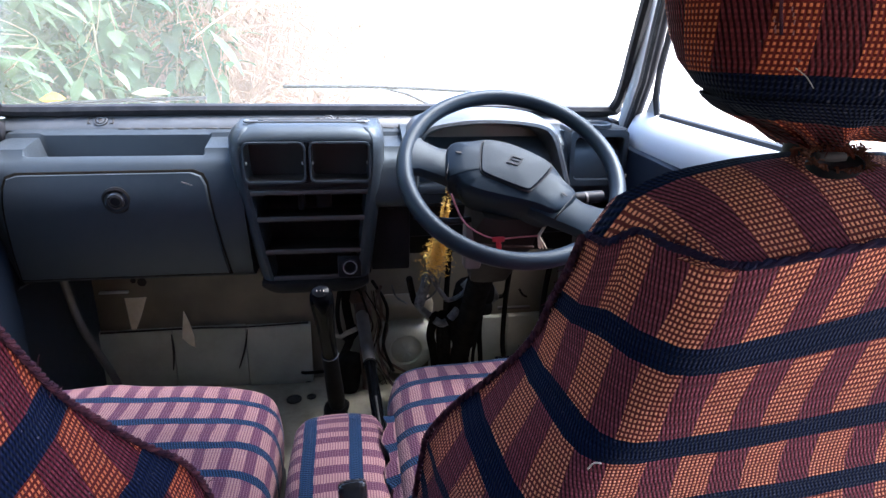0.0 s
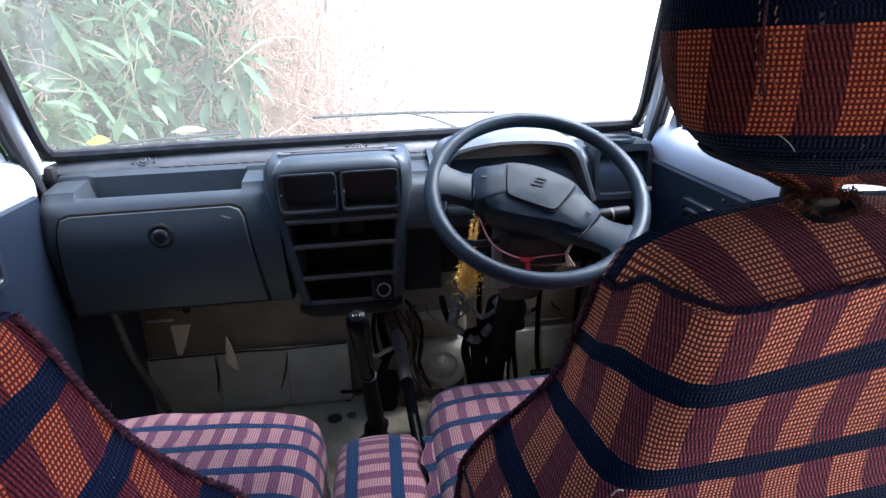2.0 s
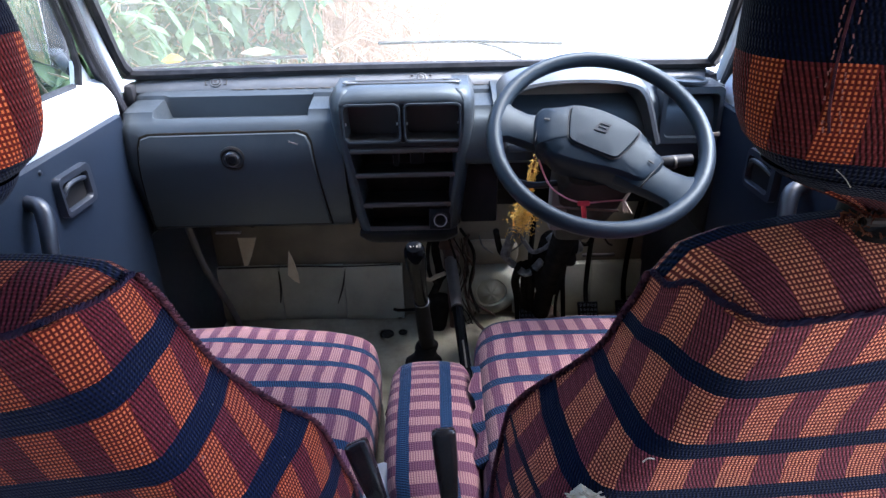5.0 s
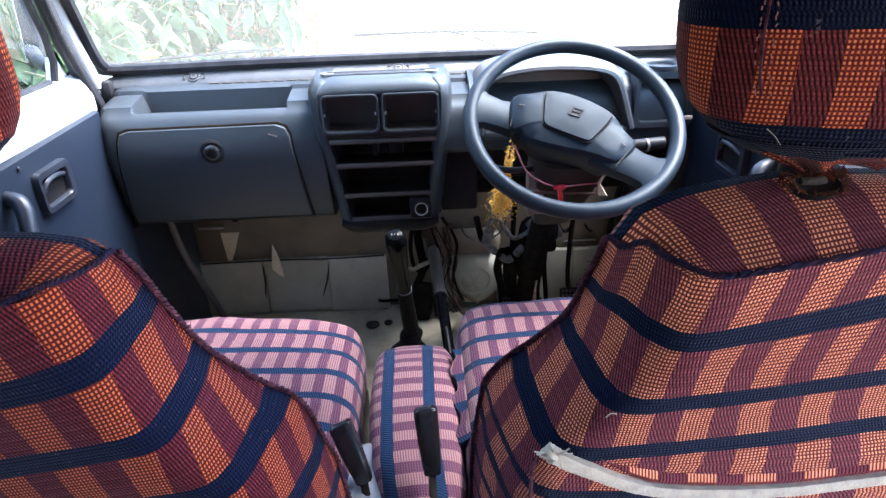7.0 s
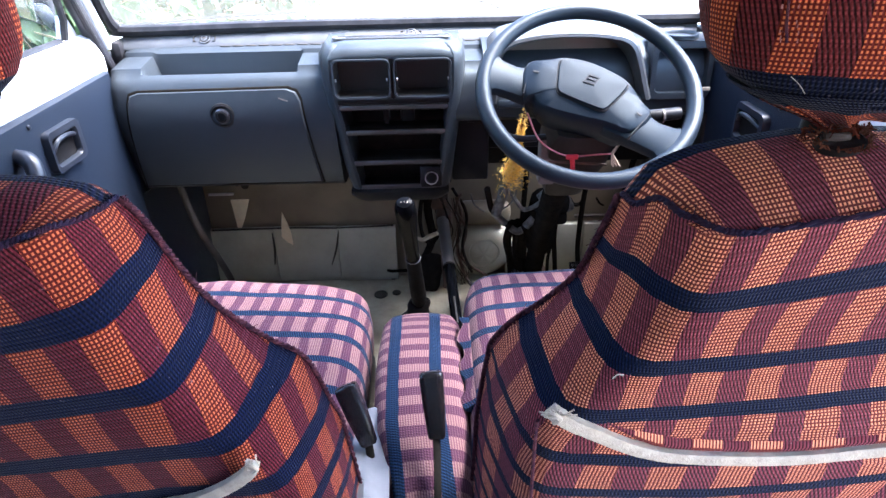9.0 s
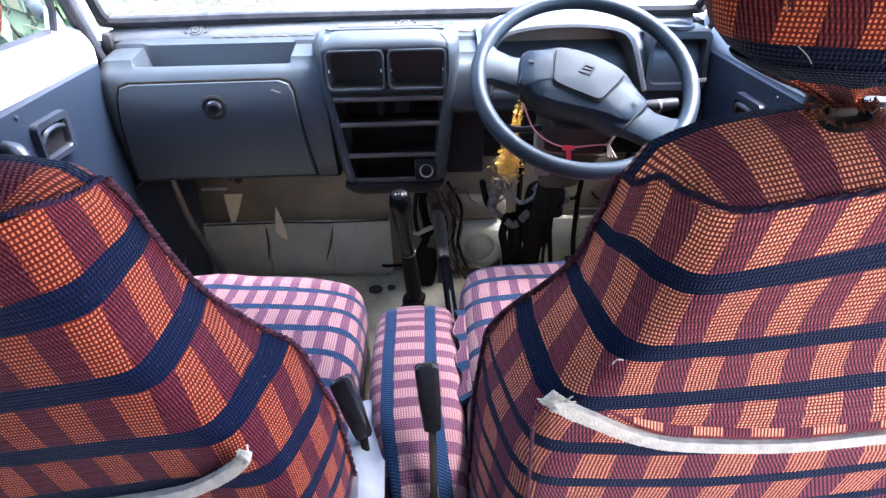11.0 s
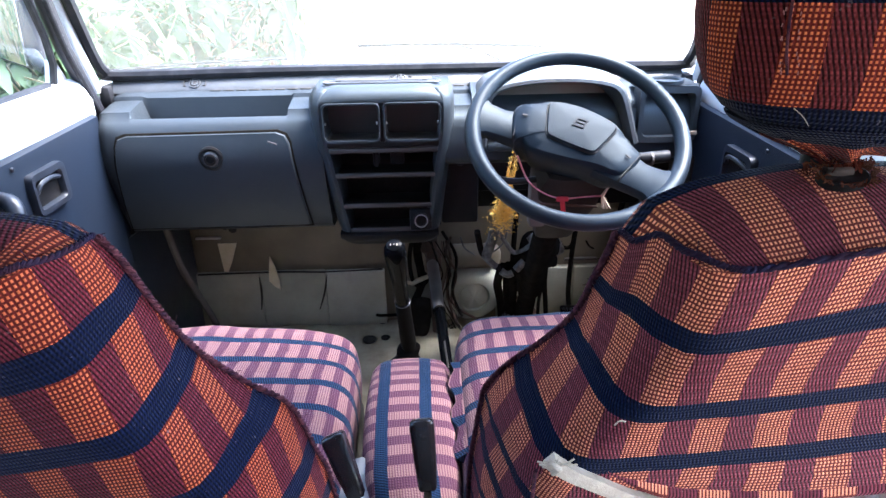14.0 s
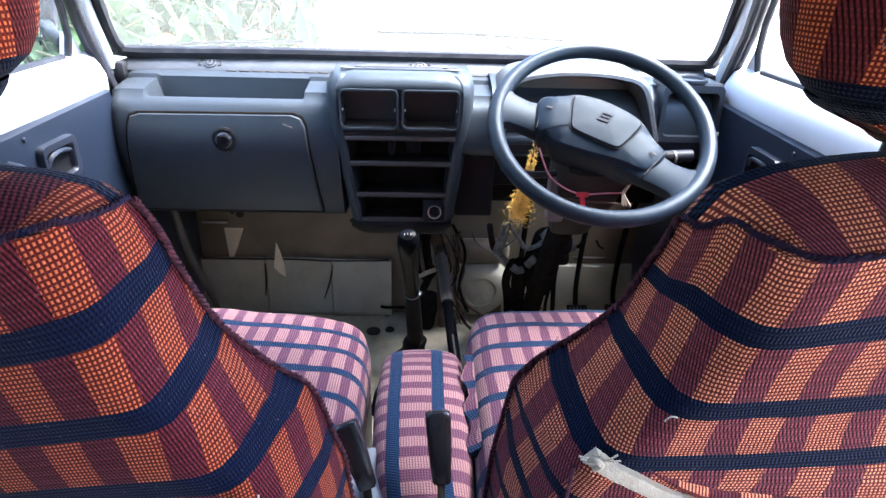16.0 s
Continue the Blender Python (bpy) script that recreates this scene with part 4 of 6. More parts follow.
top = Vector((0.213, -0.20, 0.735))
tuft = Vector((0.191, -0.20, 0.592))
for k in range(3600):
    t = rnd.random() ** 0.4
    p = top.lerp(tuft, t) + Vector((rnd.gauss(0, 0.003 + 0.0085 * max(0, t - 0.6) / 0.4), rnd.gauss(0, 0.006), rnd.gauss(0, 0.004 + 0.009 * max(0, t - 0.6) / 0.4)))
    strand(tb, p, 0.0006, 0.003 + 0.004 * rnd.random(), rnd)
part("foil", tb, gold_foil, tin, smooth=0)
part("cord", tube(spline([top, (top + tuft) / 2, tuft], 5), 0.0025, 6), frayed_cloth, tin)
thr = thing("red_thread", "red and pink threads tied across the column", "thread")
run = [(0.204, -0.275, 0.742), (0.225, -0.275, 0.696), (0.255, -0.275, 0.672), (0.286, -0.275, 0.662), (0.325, -0.275, 0.664), (0.357, -0.275, 0.665)]
part("cord", tube(spline(run, 6), 0.0016, 6), wire_pink, thr, "pale pink cord")
knot = Vector(run[3])
part("knot", box(knot + Vector((0, -0.003, 0)), (0.022, 0.006, 0.010), 0.003, 2), wire_red, thr, "red knot")
part("tail", tube(spline([knot, knot + Vector((0.003, 0, -0.018)), Vector((0.291, -0.275, 0.626))], 4), [0.0045] * 8 + [0.003], 8), wire_red, thr)
part("lower_cord", tube(spline([(0.22, -0.27, 0.655), (0.273, -0.27, 0.649), (0.351, -0.27, 0.643)], 6), 0.0025, 6), rust_metal, thr)
pb = Vector(run[-1])
fl = bmesh.new()
for k in range(6):
    tube([pb, pb + Vector((0.003 * (k - 2) + 0.006, -0.004, -0.020 - 0.003 * (k % 2)))], [0.0022, 0.0012], 6, bm=fl)
tube([pb, pb + Vector((0.010, 0, 0.018))], [0.003, 0.0022], 6, bm=fl)
part("tassel", fl, strap_cloth, thr, "off-white tassel")

# ---- under the dashboard ----
# liner boards at the foot of the firewall, lifted edge and creases
ln = thing("floor_liner", "pale creased liner boards against the firewall", "liner")
for xa, xb, tilt in ((-0.655, -0.467, 0.0), (-0.463, -0.268, 0.003), (-0.264, -0.085, -0.002)):
    secs = []
    for x in np.linspace(xa, xb, 7):
        w = 0.003 * math.sin(9 * x) + tilt
        secs.append([(x, y + w, z) for y, z in ((0.414, -0.01), (0.396, 0.0), (0.388, 0.02), (0.392, 0.10), (0.396, 0.186), (0.401, 0.191), (0.414, 0.190))])
    part("board", loft(secs), liner_board, ln)
ln = thing("floor_liner", "pale liner board behind the pedals", "liner")
for xa, xb in ((0.33, 0.498), (0.502, 0.655)):
    secs = []
    for x in np.linspace(xa, xb, 6):
        w = 0.003 * math.sin(11 * x)
        secs.append([(x, y + w, z) for y, z in ((0.414, -0.01), (0.396, 0.0), (0.388, 0.02), (0.392, 0.10), (0.398, 0.180), (0.403, 0.185), (0.414, 0.184))])
    part("board", loft(secs), liner_board, ln)
for x0, x1, za, zb in ((-0.465, -0.472, 0.180, 0.068), (-0.259, -0.292, 0.185, 0.062)):
    tagged(finish("trim_crease", tube(spline([(x0, 0.3925, za), ((x0 + x1) / 2 + 0.004, 0.389, (za + zb) / 2), (x1, 0.3885, zb)], 5), [0.0015 + 0.0022 * math.sin(k / 10 * math.pi) for k in range(11)], 6, flat=0.6), dark_hole), "dark crease in the liner", "crease", kind="structure")
tagged(finish("trim_seam", tube(spline([(-0.65, 0.399, 0.190), (-0.4, 0.397, 0.193), (-0.26, 0.396, 0.189), (-0.09, 0.397, 0.193)], 6), 0.003, 6), dark_hole), "dark gap along the liner's top edge", "seam", kind="structure")
# patches of sunlight on the painted steel, put in as cream plates
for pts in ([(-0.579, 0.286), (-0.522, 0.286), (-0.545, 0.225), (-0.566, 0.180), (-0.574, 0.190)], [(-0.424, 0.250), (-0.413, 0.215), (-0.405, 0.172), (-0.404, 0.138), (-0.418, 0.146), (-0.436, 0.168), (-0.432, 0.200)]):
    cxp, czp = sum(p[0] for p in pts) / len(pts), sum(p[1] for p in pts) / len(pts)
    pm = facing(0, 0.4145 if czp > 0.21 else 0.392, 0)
    tagged(finish("trim_patch", slab(pts[::-1], 0.003 if czp > 0.21 else 0.006, 0.001, Matrix.Translation((0, 0.0, 0)) @ pm), sun_patch), "sunlight patch laid on as cream colour", "paint patch", kind="structure")
# holes, bolts and a slot in the upper firewall
for x, z, r in ((-0.528, 0.331, 0.012), (-0.55, 0.336, 0.007), (-0.20, 0.315, 0.007)):
    tagged(finish("trim_hole", lathe([(r, 0), (r, 0.002), (r * 0.6, 0.003), (0.0005, 0.003)], 14, facing(x, 0.4155, z)), dark_hole), "dark hole in the firewall", "hole", kind="structure")
tagged(finish("trim_edge", box((-0.60, 0.405, 0.308), (0.075, 0.012, 0.006), 0.002), chrome), "bare metal edge on the firewall", "bracket", kind="structure")
tagged(finish("trim_edge", box((0.52, 0.405, 0.205), (0.10, 0.012, 0.008), 0.002), grey_tube), "bare metal edge on the firewall", "bracket", kind="structure")
# side kick panels, footwell shade in their dark colour, and sloping pipe
for side in (-1, 1):
    tagged(finish("trim_kick", box((side * 0.665, 0.21, 0.28), (0.02, 0.42, 0.58), 0.004), door_black), "kick panel darkened for the footwell's shade", "panel", kind="structure")
tagged(finish("drain_pipe", tube(spline([(-0.625, 0.20, 0.44), (-0.625, 0.25, 0.28), (-0.61, 0.33, 0.10), (-0.60, 0.36, 0.0)], 6), 0.010, 10), grey_tube), "grey pipe along the kick panel", "pipe")

# floor plugs
for x, y, r in ((-0.135, 0.322, 0.021), (-0.087, 0.330, 0.013), (-0.10, 0.425, 0.016)):
    tagged(finish("floor_plug", lathe([(r, 0), (r, 0.003), (r * 0.8, 0.004), (r * 0.7, 0.002), (0.0005, 0.002)], 20, Matrix.Translation((x, y - 0.02, 0.0))), dark_hole), "dark rubber plug in the floor", "plug", "floor plugs")

# gear lever
gl = thing("gear_lever", "long black gear lever with glossy knob and boot", "gear lever")
ga, gb = Vector((-0.003, -0.020, 0.180)), Vector((-0.0156, -0.2065, 0.5375))
gd = (gb - ga).normalized()
def along(k):
    return ga.lerp(gb, k)


part("rod", tube([ga - gd * 0.05, along(0.5), gb], [0.009, 0.009, 0.008], 12), black_plastic, gl)
part("sleeve", tube([along(-0.03), along(0.03), along(0.10), along(0.22), along(0.34), along(0.46), along(0.555)], [0.020, 0.0170, 0.0190, 0.0188, 0.0178, 0.0168, 0.0160], 14), boot_rubber, gl, "wrinkled rubber sleeve")
for k in (0.546, 0.022):
    part("clip_wire", tube([along(k) + gd.orthogonal().normalized() * 0 + Matrix.Rotation(2 * math.pi * i / 16, 3, gd) @ gd.orthogonal().normalized() * (0.0168 if k > 0.1 else 0.0185) for i in range(16)], 0.0009, 6, True), dark_chrome, gl, "bright wire clip")
km = Matrix.Translation(gb) @ gd.to_track_quat("Z", "Y").to_matrix().to_4x4()
knob_black = surface("glossy black knob", (0.002, 0.0023, 0.003), (0.003, 0.0033, 0.004), 0.22, r2=0.05, relief=0.0, Specular_IOR_Level=0.03)
part("knob", lathe([(0.0150, -0.182), (0.0154, -0.15), (0.0164, -0.105), (0.0186, -0.068), (0.0208, -0.038), (0.0220, -0.014), (0.0218, -0.004), (0.0202, 0.008), (0.0175, 0.014), (0.0158, 0.0155), (0.0145, 0.0190), (0.0085, 0.0215), (0.001, 0.0220)], 28, km), knob_black, gl, "long glossy black knob")
for k in range(3):
    part("gate_mark", box((-0.006 + 0.006 * k, 0.0, 0.0215), (0.0012, 0.009, 0.001), 0.0003, 1), strap_cloth, gl).matrix_basis = km @ Matrix.Rotation(radians(12), 4, "X")
bt = bmesh.new()
rows = []
for i, (r, h) in enumerate(((0.075, 0.0), (0.070, 0.04), (0.060, 0.085), (0.052, 0.112), (0.046, 0.126), (0.048, 0.136), (0.034, 0.150), (0.026, 0.166), (0.029, 0.184), (0.027, 0.192), (0.017, 0.196))):
    k = h / 0.196
    rows.append([(ga.x - 0.035 * (1 - k) + r * math.cos(a) + 0.006 * (1 - k) * math.sin(5 * a + i), ga.y - 0.02 * (1 - k) + r * math.sin(a), h + 0.003 * k * math.sin(3 * a + i)) for a in [2 * math.pi * k2 / 28 for k2 in range(28)]])
part("boot", loft(rows, bm=bt), boot_rubber, gl, "folded rubber floor boot")

# parking brake: grey tube with black grip leaning back from under the dashboard
hb = thing("parking_brake", "parking brake lever, grey tube with black grip", "brake lever")
HB0, HB1 = Vector((0.061, 0.22, 0.296)), Vector((0.087, -0.27, 0.252))
part("tube", tube([HB0, HB0.lerp(HB1, 0.30), HB0.lerp(HB1, 0.45)], [0.0165, 0.0155, 0.0145], 14), grey_tube, hb, "scuffed grey tube")
part("ring", tube([HB0.lerp(HB1, 0.445), HB0.lerp(HB1, 0.458)], 0.0158, 14), wire_black, hb)
part("grip", tube([HB0.lerp(HB1, 0.455), HB0.lerp(HB1, 0.7), HB0.lerp(HB1, 0.97), HB1], [0.0135, 0.0130, 0.0120, 0.008], 14), knob_black, hb, "shiny black grip")
part("release_slot", tube([HB0.lerp(HB1, 0.72) + Vector((0, 0, 0.0125)), HB0.lerp(HB1, 0.90) + Vector((0, 0, 0.0118))], 0.0022, 6), dark_hole, hb)
part("pivot_bracket", box(HB0 + Vector((0.004, 0.03, -0.005)), (0.045, 0.08, 0.05), 0.012), rust_metal, hb, "rusty pivot bracket")
part("foot", tube([HB0 + Vector((0, 0.04, -0.02)), (0.07, 0.34, 0.0)], 0.012, 8), rust_metal, hb)

# pale link and brown cables beside the levers
cb = thing("cable_loom", "loose dark and brown cables behind the levers", "cables")
for pts, r, mat in ((((0.03, 0.20, 0.42), (0.02, 0.28, 0.30), (0.03, 0.33, 0.18), (0.0, 0.34, 0.10)), 0.012, wire_black), (((0.06, 0.20, 0.40), (0.045, 0.30, 0.30), (0.055, 0.34, 0.20), (0.01, 0.35, 0.13)), 0.006, wire_black),
                    (((0.10, 0.22, 0.36), (0.115, 0.30, 0.27), (0.105, 0.33, 0.15), (0.13, 0.33, 0.04), (0.16, 0.30, 0.012)), 0.005, rust_metal), (((0.09, 0.24, 0.38), (0.13, 0.28, 0.28), (0.12, 0.32, 0.15), (0.15, 0.34, 0.05)), 0.0045, wire_black),
                    (((0.11, 0.20, 0.38), (0.10, 0.27, 0.30), (0.13, 0.30, 0.22), (0.12, 0.34, 0.10), (0.20, 0.35, 0.03)), 0.004, rust_metal), (((-0.12, 0.40, 0.03), (-0.10, 0.36, 0.05), (-0.05, 0.37, 0.045), (0.0, 0.38, 0.04)), 0.005, wire_black)):
    part("cable", tube(spline(pts, 6), r, 8), mat, cb)
part("link_rod", tube([(-0.016, 0.245, 0.228), (0.004, 0.242, 0.222), (0.020, 0.235, 0.236), (0.046, 0.225, 0.252)], [0.004, 0.006, 0.007, 0.006], 8), strap_cloth, cb, "pale link rod")
rr = random.Random(31)
for k in range(6):
    x = 0.072 + 0.007 * k
    part("wire", tube(spline([(x - 0.02 + rr.gauss(0, 0.006), 0.20, 0.37), (x + rr.gauss(0, 0.006), 0.205, 0.31), (x + 0.01 + rr.gauss(0, 0.01), 0.23, 0.25), (x + rr.gauss(0, 0.012), 0.27, 0.16), (x + 0.02 + rr.gauss(0, 0.012), 0.31, 0.07), (x + 0.035 + rr.gauss(0, 0.015), 0.32, 0.02)], 6), 0.0014 + 0.0008 * rr.random(), 6), (wire_black, wire_black, rust_metal)[k % 3], cb)
part("rag", box((0.052, 0.27, 0.335), (0.05, 0.04, 0.06), 0.016, 3), rust_metal, cb, "rusty brown bracket")
part("hose", tube(spline([(0.015, 0.22, 0.40), (-0.002, 0.25, 0.30), (0.004, 0.27, 0.22), (0.028, 0.28, 0.19), (0.040, 0.27, 0.24)], 6), 0.006, 8), wire_black, cb)
part("floor_rag", box((0.02, 0.33, 0.06), (0.07, 0.05, 0.13), 0.022, 3, Matrix.Rotation(0.15, 4, "Y")), wire_black, cb, "dark rubber cover")

# brake servo: dented grey dome in front of the firewall
bs = thing("brake_servo", "dusty grey domed cover on the firewall", "servo")
rows = []
for i, (r, d) in enumerate(((0.094, 0.0), (0.094, 0.022), (0.086, 0.042), (0.070, 0.054), (0.048, 0.058), (0.044, 0.052), (0.036, 0.056), (0.022, 0.062), (0.004, 0.064))):
    rows.append([(0.187 + r * math.cos(a) * (1 + 0.03 * math.sin(3 * a + 1)), 0.412 - d + 0.004 * noise.noise((3 * math.cos(a), 3 * math.sin(a), d * 30)), 0.108 + r * math.sin(a) * (1 + 0.05 * math.sin(2 * a))) for a in [2 * math.pi * k / 36 for k in range(36)]])
part("dome", loft(rows), liner_board, bs, "dented pale dome")
part("collar", box((0.187, 0.385, 0.235), (0.165, 0.06, 0.075), 0.03, 3), firewall_paint, bs, "grimy shoulder above the dome")
for x in (0.105, 0.270):
    part("flange", box((x, 0.395, 0.05), (0.02, 0.03, 0.075), 0.006), liner_board, bs)

# wiring loom below the column
lm2 = thing("wiring_loom", "taped wiring loom hanging below the column", "wiring")
part("loom", tube(spline(((0.165, 0.03, 0.47), (0.175, 0.05, 0.42), (0.183, 0.05, 0.400), (0.212, 0.05, 0.369), (0.241, 0.05, 0.348), (0.266, 0.05, 0.360), (0.284, 0.055, 0.395)), 8), 0.0075, 10), wire_black, lm2)
for pts, r in ((((0.183, 0.042, 0.402), (0.197, 0.042, 0.385), (0.212, 0.042, 0.370)), 0.0085), (((0.226, 0.042, 0.358), (0.241, 0.042, 0.348), (0.254, 0.042, 0.352)), 0.009), (((0.262, 0.042, 0.360), (0.272, 0.042, 0.372), (0.282, 0.042, 0.384)), 0.010),
               (((0.188, 0.03, 0.405), (0.193, 0.03, 0.425), (0.200, 0.02, 0.452), (0.204, 0.02, 0.478)), 0.012), (((0.212, 0.01, 0.490), (0.222, 0.01, 0.462), (0.238, 0.01, 0.436), (0.252, 0.01, 0.422), (0.276, 0.01, 0.430), (0.300, 0.005, 0.455)), 0.0055), (((0.286, 0.0, 0.452), (0.305, 0.0, 0.470), (0.326, 0.0, 0.480)), 0.013)):
    part("taped_branch", tube(spline(pts, 6), r, 9), wire_pale, lm2, "pale dusty taped branch")
for pts in (((0.232, 0.0, 0.50), (0.228, 0.005, 0.46), (0.215, 0.02, 0.43), (0.186, 0.04, 0.40)), ((0.205, 0.0, 0.50), (0.196, 0.01, 0.45), (0.205, 0.03, 0.42)), ((0.325, 0.05, 0.42), (0.324, 0.07, 0.37), (0.305, 0.08, 0.352), (0.285, 0.08, 0.36)), ((0.130, 0.09, 0.43), (0.140, 0.09, 0.40), (0.165, 0.08, 0.385))):
    part("thin_wire", tube(spline(pts, 6), 0.0022, 6), wire_pale, lm2, "thin pale wire")
part("connector", box((0.148, 0.09, 0.425), (0.030, 0.03, 0.062), 0.012, 3, Matrix.Translation((0.148, 0.09, 0.425)) @ Matrix.Rotation(radians(-28), 4, "Y") @ Matrix.Translation((-0.148, -0.09, -0.425))), wire_pale, lm2, "dusty pale connector")
part("connector", box((0.345, 0.06, 0.415), (0.045, 0.05, 0.05), 0.016, 3), wire_black, lm2)
part("connector", box((0.350, 0.07, 0.372), (0.034, 0.04, 0.034), 0.012, 3), wire_black, lm2)
for pts, r in ((((0.345, 0.07, 0.40), (0.355, 0.14, 0.28), (0.385, 0.25, 0.15), (0.412, 0.34, 0.02)), 0.007), (((0.335, 0.05, 0.40), (0.350, 0.14, 0.27), (0.365, 0.25, 0.14), (0.385, 0.33, 0.02)), 0.005), (((0.235, 0.08, 0.35), (0.238, 0.2, 0.24), (0.262, 0.3, 0.12), (0.275, 0.34, 0.0)), 0.012), (((0.262, 0.1, 0.34), (0.28, 0.2, 0.22), (0.295, 0.3, 0.10), (0.30, 0.34, 0.0)), 0.014),
               (((0.250, 0.09, 0.35), (0.262, 0.2, 0.23), (0.285, 0.3, 0.10), (0.30, 0.35, 0.0)), 0.010), (((0.44, 0.36, 0.285), (0.455, 0.37, 0.262), (0.475, 0.37, 0.262), (0.482, 0.36, 0.285)), 0.006), (((0.520, 0.36, 0.285), (0.535, 0.37, 0.262), (0.548, 0.37, 0.255)), 0.003)):
    part("cable", tube(spline(pts, 6), r, 8), wire_black, lm2)
part("column_joint", tube(spline([(0.300, 0.02, 0.44), (0.305, 0.09, 0.36), (0.315, 0.13, 0.30), (0.322, 0.17, 0.24)], 5), [0.034] * 5 + [0.042] * 6 + [0.036] * 5, 12), wire_black, lm2, "black joint cover")
part("floor_boot", lathe([(0.075, 0.0), (0.070, 0.03), (0.045, 0.06), (0.032, 0.08), (0.030, 0.10)], 20, Matrix.Translation((0.335, 0.34, 0.0))), rust_metal, lm2, "brown floor boot")

# pedals
for x, y, name, mat in ((0.30, 0.30, "clutch_pedal", black_plastic), (0.482, 0.325, "brake_pedal", boot_rubber), (0.60, 0.33, "accelerator_pedal", black_plastic)):
    pd = thing(name, "worn metal pedal with ribbed rubber pad", "pedal", "pedals")
    pm = Matrix.Translation((x, y, 0.058)) @ Matrix.Rotation(radians(55), 4, "X")
    part("pad", box((0, 0, 0), (0.062, 0.05, 0.012), 0.004, 2), mat, pd).matrix_basis = pm
    for i in range(5):
        for j in range(3):
            part("stud", box((-0.022 + 0.011 * i, -0.014 + 0.014 * j, 0.007), (0.006, 0.008, 0.004), 0.001, 1), door_black, pd).matrix_basis = pm
    part("arm", tube(spline([(x, y + 0.01, 0.05), (x, y + 0.05, 0.12), (x, y + 0.03, 0.30), (x, 0.28, 0.50)], 5), 0.008, 8), wire_black, pd)


# ---- seats ----
def ease(t):
    t = min(1.0, max(0.0, t))
    return t * t * (3 - 2 * t)


def back_y(z):
    """Where the rear face of a backrest stands at height z."""
    return -1.012 + (0.905 - z) * 0.27


def arclen(sec):
    """Length round a cut, counted from the middle of the back, negative to the left."""
    k = len(sec)
    ln = [0.0]
    for i in range(k):
        a, b = Vector(sec[i]), Vector(sec[(i + 1) % k])
        ln.append(ln[-1] + (b - a).length)
    return ln


def backrest(cx, shape, fab, parent):
    """Seat back: a rear face that folds at a crease into two side panels, and a sewn-in top panel between the seam and the crest."""
    def width(z):
        return float(np.interp(z, shape["z"], shape["crease"])), float(np.interp(z, shape["z"], shape["edge"]))

    def seam(dx):
        return float(np.interp(abs(dx), shape["dx"], shape["seam"]))

    def crest(dx):
        return float(np.interp(abs(dx), shape["dx"], shape["crest"]))

    rows, levels, TOP = [], [0.38, 0.44, 0.50, 0.55, 0.59, 0.62, 0.645, 0.668, 0.69, 0.708, 0.725, 0.74, 0.755, 0.77, 0.785, 0.80, 0.82, 0.84, 0.86, 0.875, 0.89, 0.902], 0.902
    for h in levels:
        hc, ho = width(h)
        D = float(np.interp(h, [0.6, 0.70, 0.75, 0.80, 0.85, 0.90], [0.110, 0.105, 0.100, 0.090, 0.078, 0.067]))
        half = [(0, -0.003), (0.3 * hc, -0.003), (0.6 * hc, -0.003), (hc - 0.028, -0.0025), (hc - 0.015, -0.001), (hc - 0.006, 0.003), (hc + 0.001, 0.009), (hc + 0.20 * (ho - hc) + 0.003, 0.22 * D), (hc + 0.46 * (ho - hc) + 0.004, 0.46 * D), (hc + 0.75 * (ho - hc) + 0.004, 0.72 * D), (ho, 0.94 * D), (ho + 0.001, D), (ho - 0.012, D + 0.014), (ho - 0.04, D + 0.026), (0.5 * hc, D + 0.034)]
        ring = half + [(0, D + 0.036)] + [(-x, y) for x, y in half[:0:-1]]
        up, line = ease((h - 0.80) / 0.102), []
        for x, y in ring:
            t = min(1.0, max(0.0, y / D))
            far = crest(x) if abs(x) < ho - 0.004 else shape["corner"]
            z = h + up * ((1 - t) * (seam(x) - TOP) + t * (far - TOP))
            n1, n2 = noise.noise((x * 9 + cx, h * 12, y * 9)), noise.noise((x * 26 + 5 + cx, h * 30, 3.1))
            line.append((cx + x + 0.0020 * n1, back_y(h) + y + 0.0025 * n1 + 0.0012 * n2, z - 0.9 * max(0.0, y - D) - 0.014 * up * ease((t - 0.97) / 0.03)  * (abs(x) < ho - 0.004)))
        rows.append(line)
    rows.append([(cx + (x - cx) * 0.96, y + (0.012 if y < back_y(TOP) + 0.03 else -0.012), z - 0.014) for x, y, z in rows[-1]])
    levels.append(TOP + 0.004)
    lens = [arclen(r) for r in rows]

    def uv(i, j):
        h = levels[i]
        d = lens[i][j]
        if d > lens[i][-1] / 2:
            d -= lens[i][-1]
        return shape["map"](d, h)

    part("backrest", loft(rows, uv=uv), fab, parent, "check cloth seat back")
    # top panel: from the seam up to the crest, then rolling over to the front
    hc, ho = width(TOP)
    top, ss = [], np.linspace(-1, 1, 37)
    for k in range(11):
        t, over = min(1.0, k / 8), max(0, k - 8)
        line = []
        for q in ss:
            zs, zc = seam(q * hc), crest(q * ho) if abs(q) < 1 else shape["corner"]
            deep = 0.050 + 0.017 * q ** 8
            puff = 0.005 * math.sin(math.pi * t) * (1 - q ** 8)
            line.append((cx + q * (hc + (ho - hc) * t), back_y(TOP) - 0.003 + (deep + 0.003) * t - 0.3 * puff + 0.007 * over, zs + (zc - zs) * (0.75 * t + 0.25 * math.sin(0.5 * math.pi * t)) + puff + 0.0015 * noise.noise((q * 4, t * 3, cx * 5)) - 0.004 * over * over))
        top.append(line)
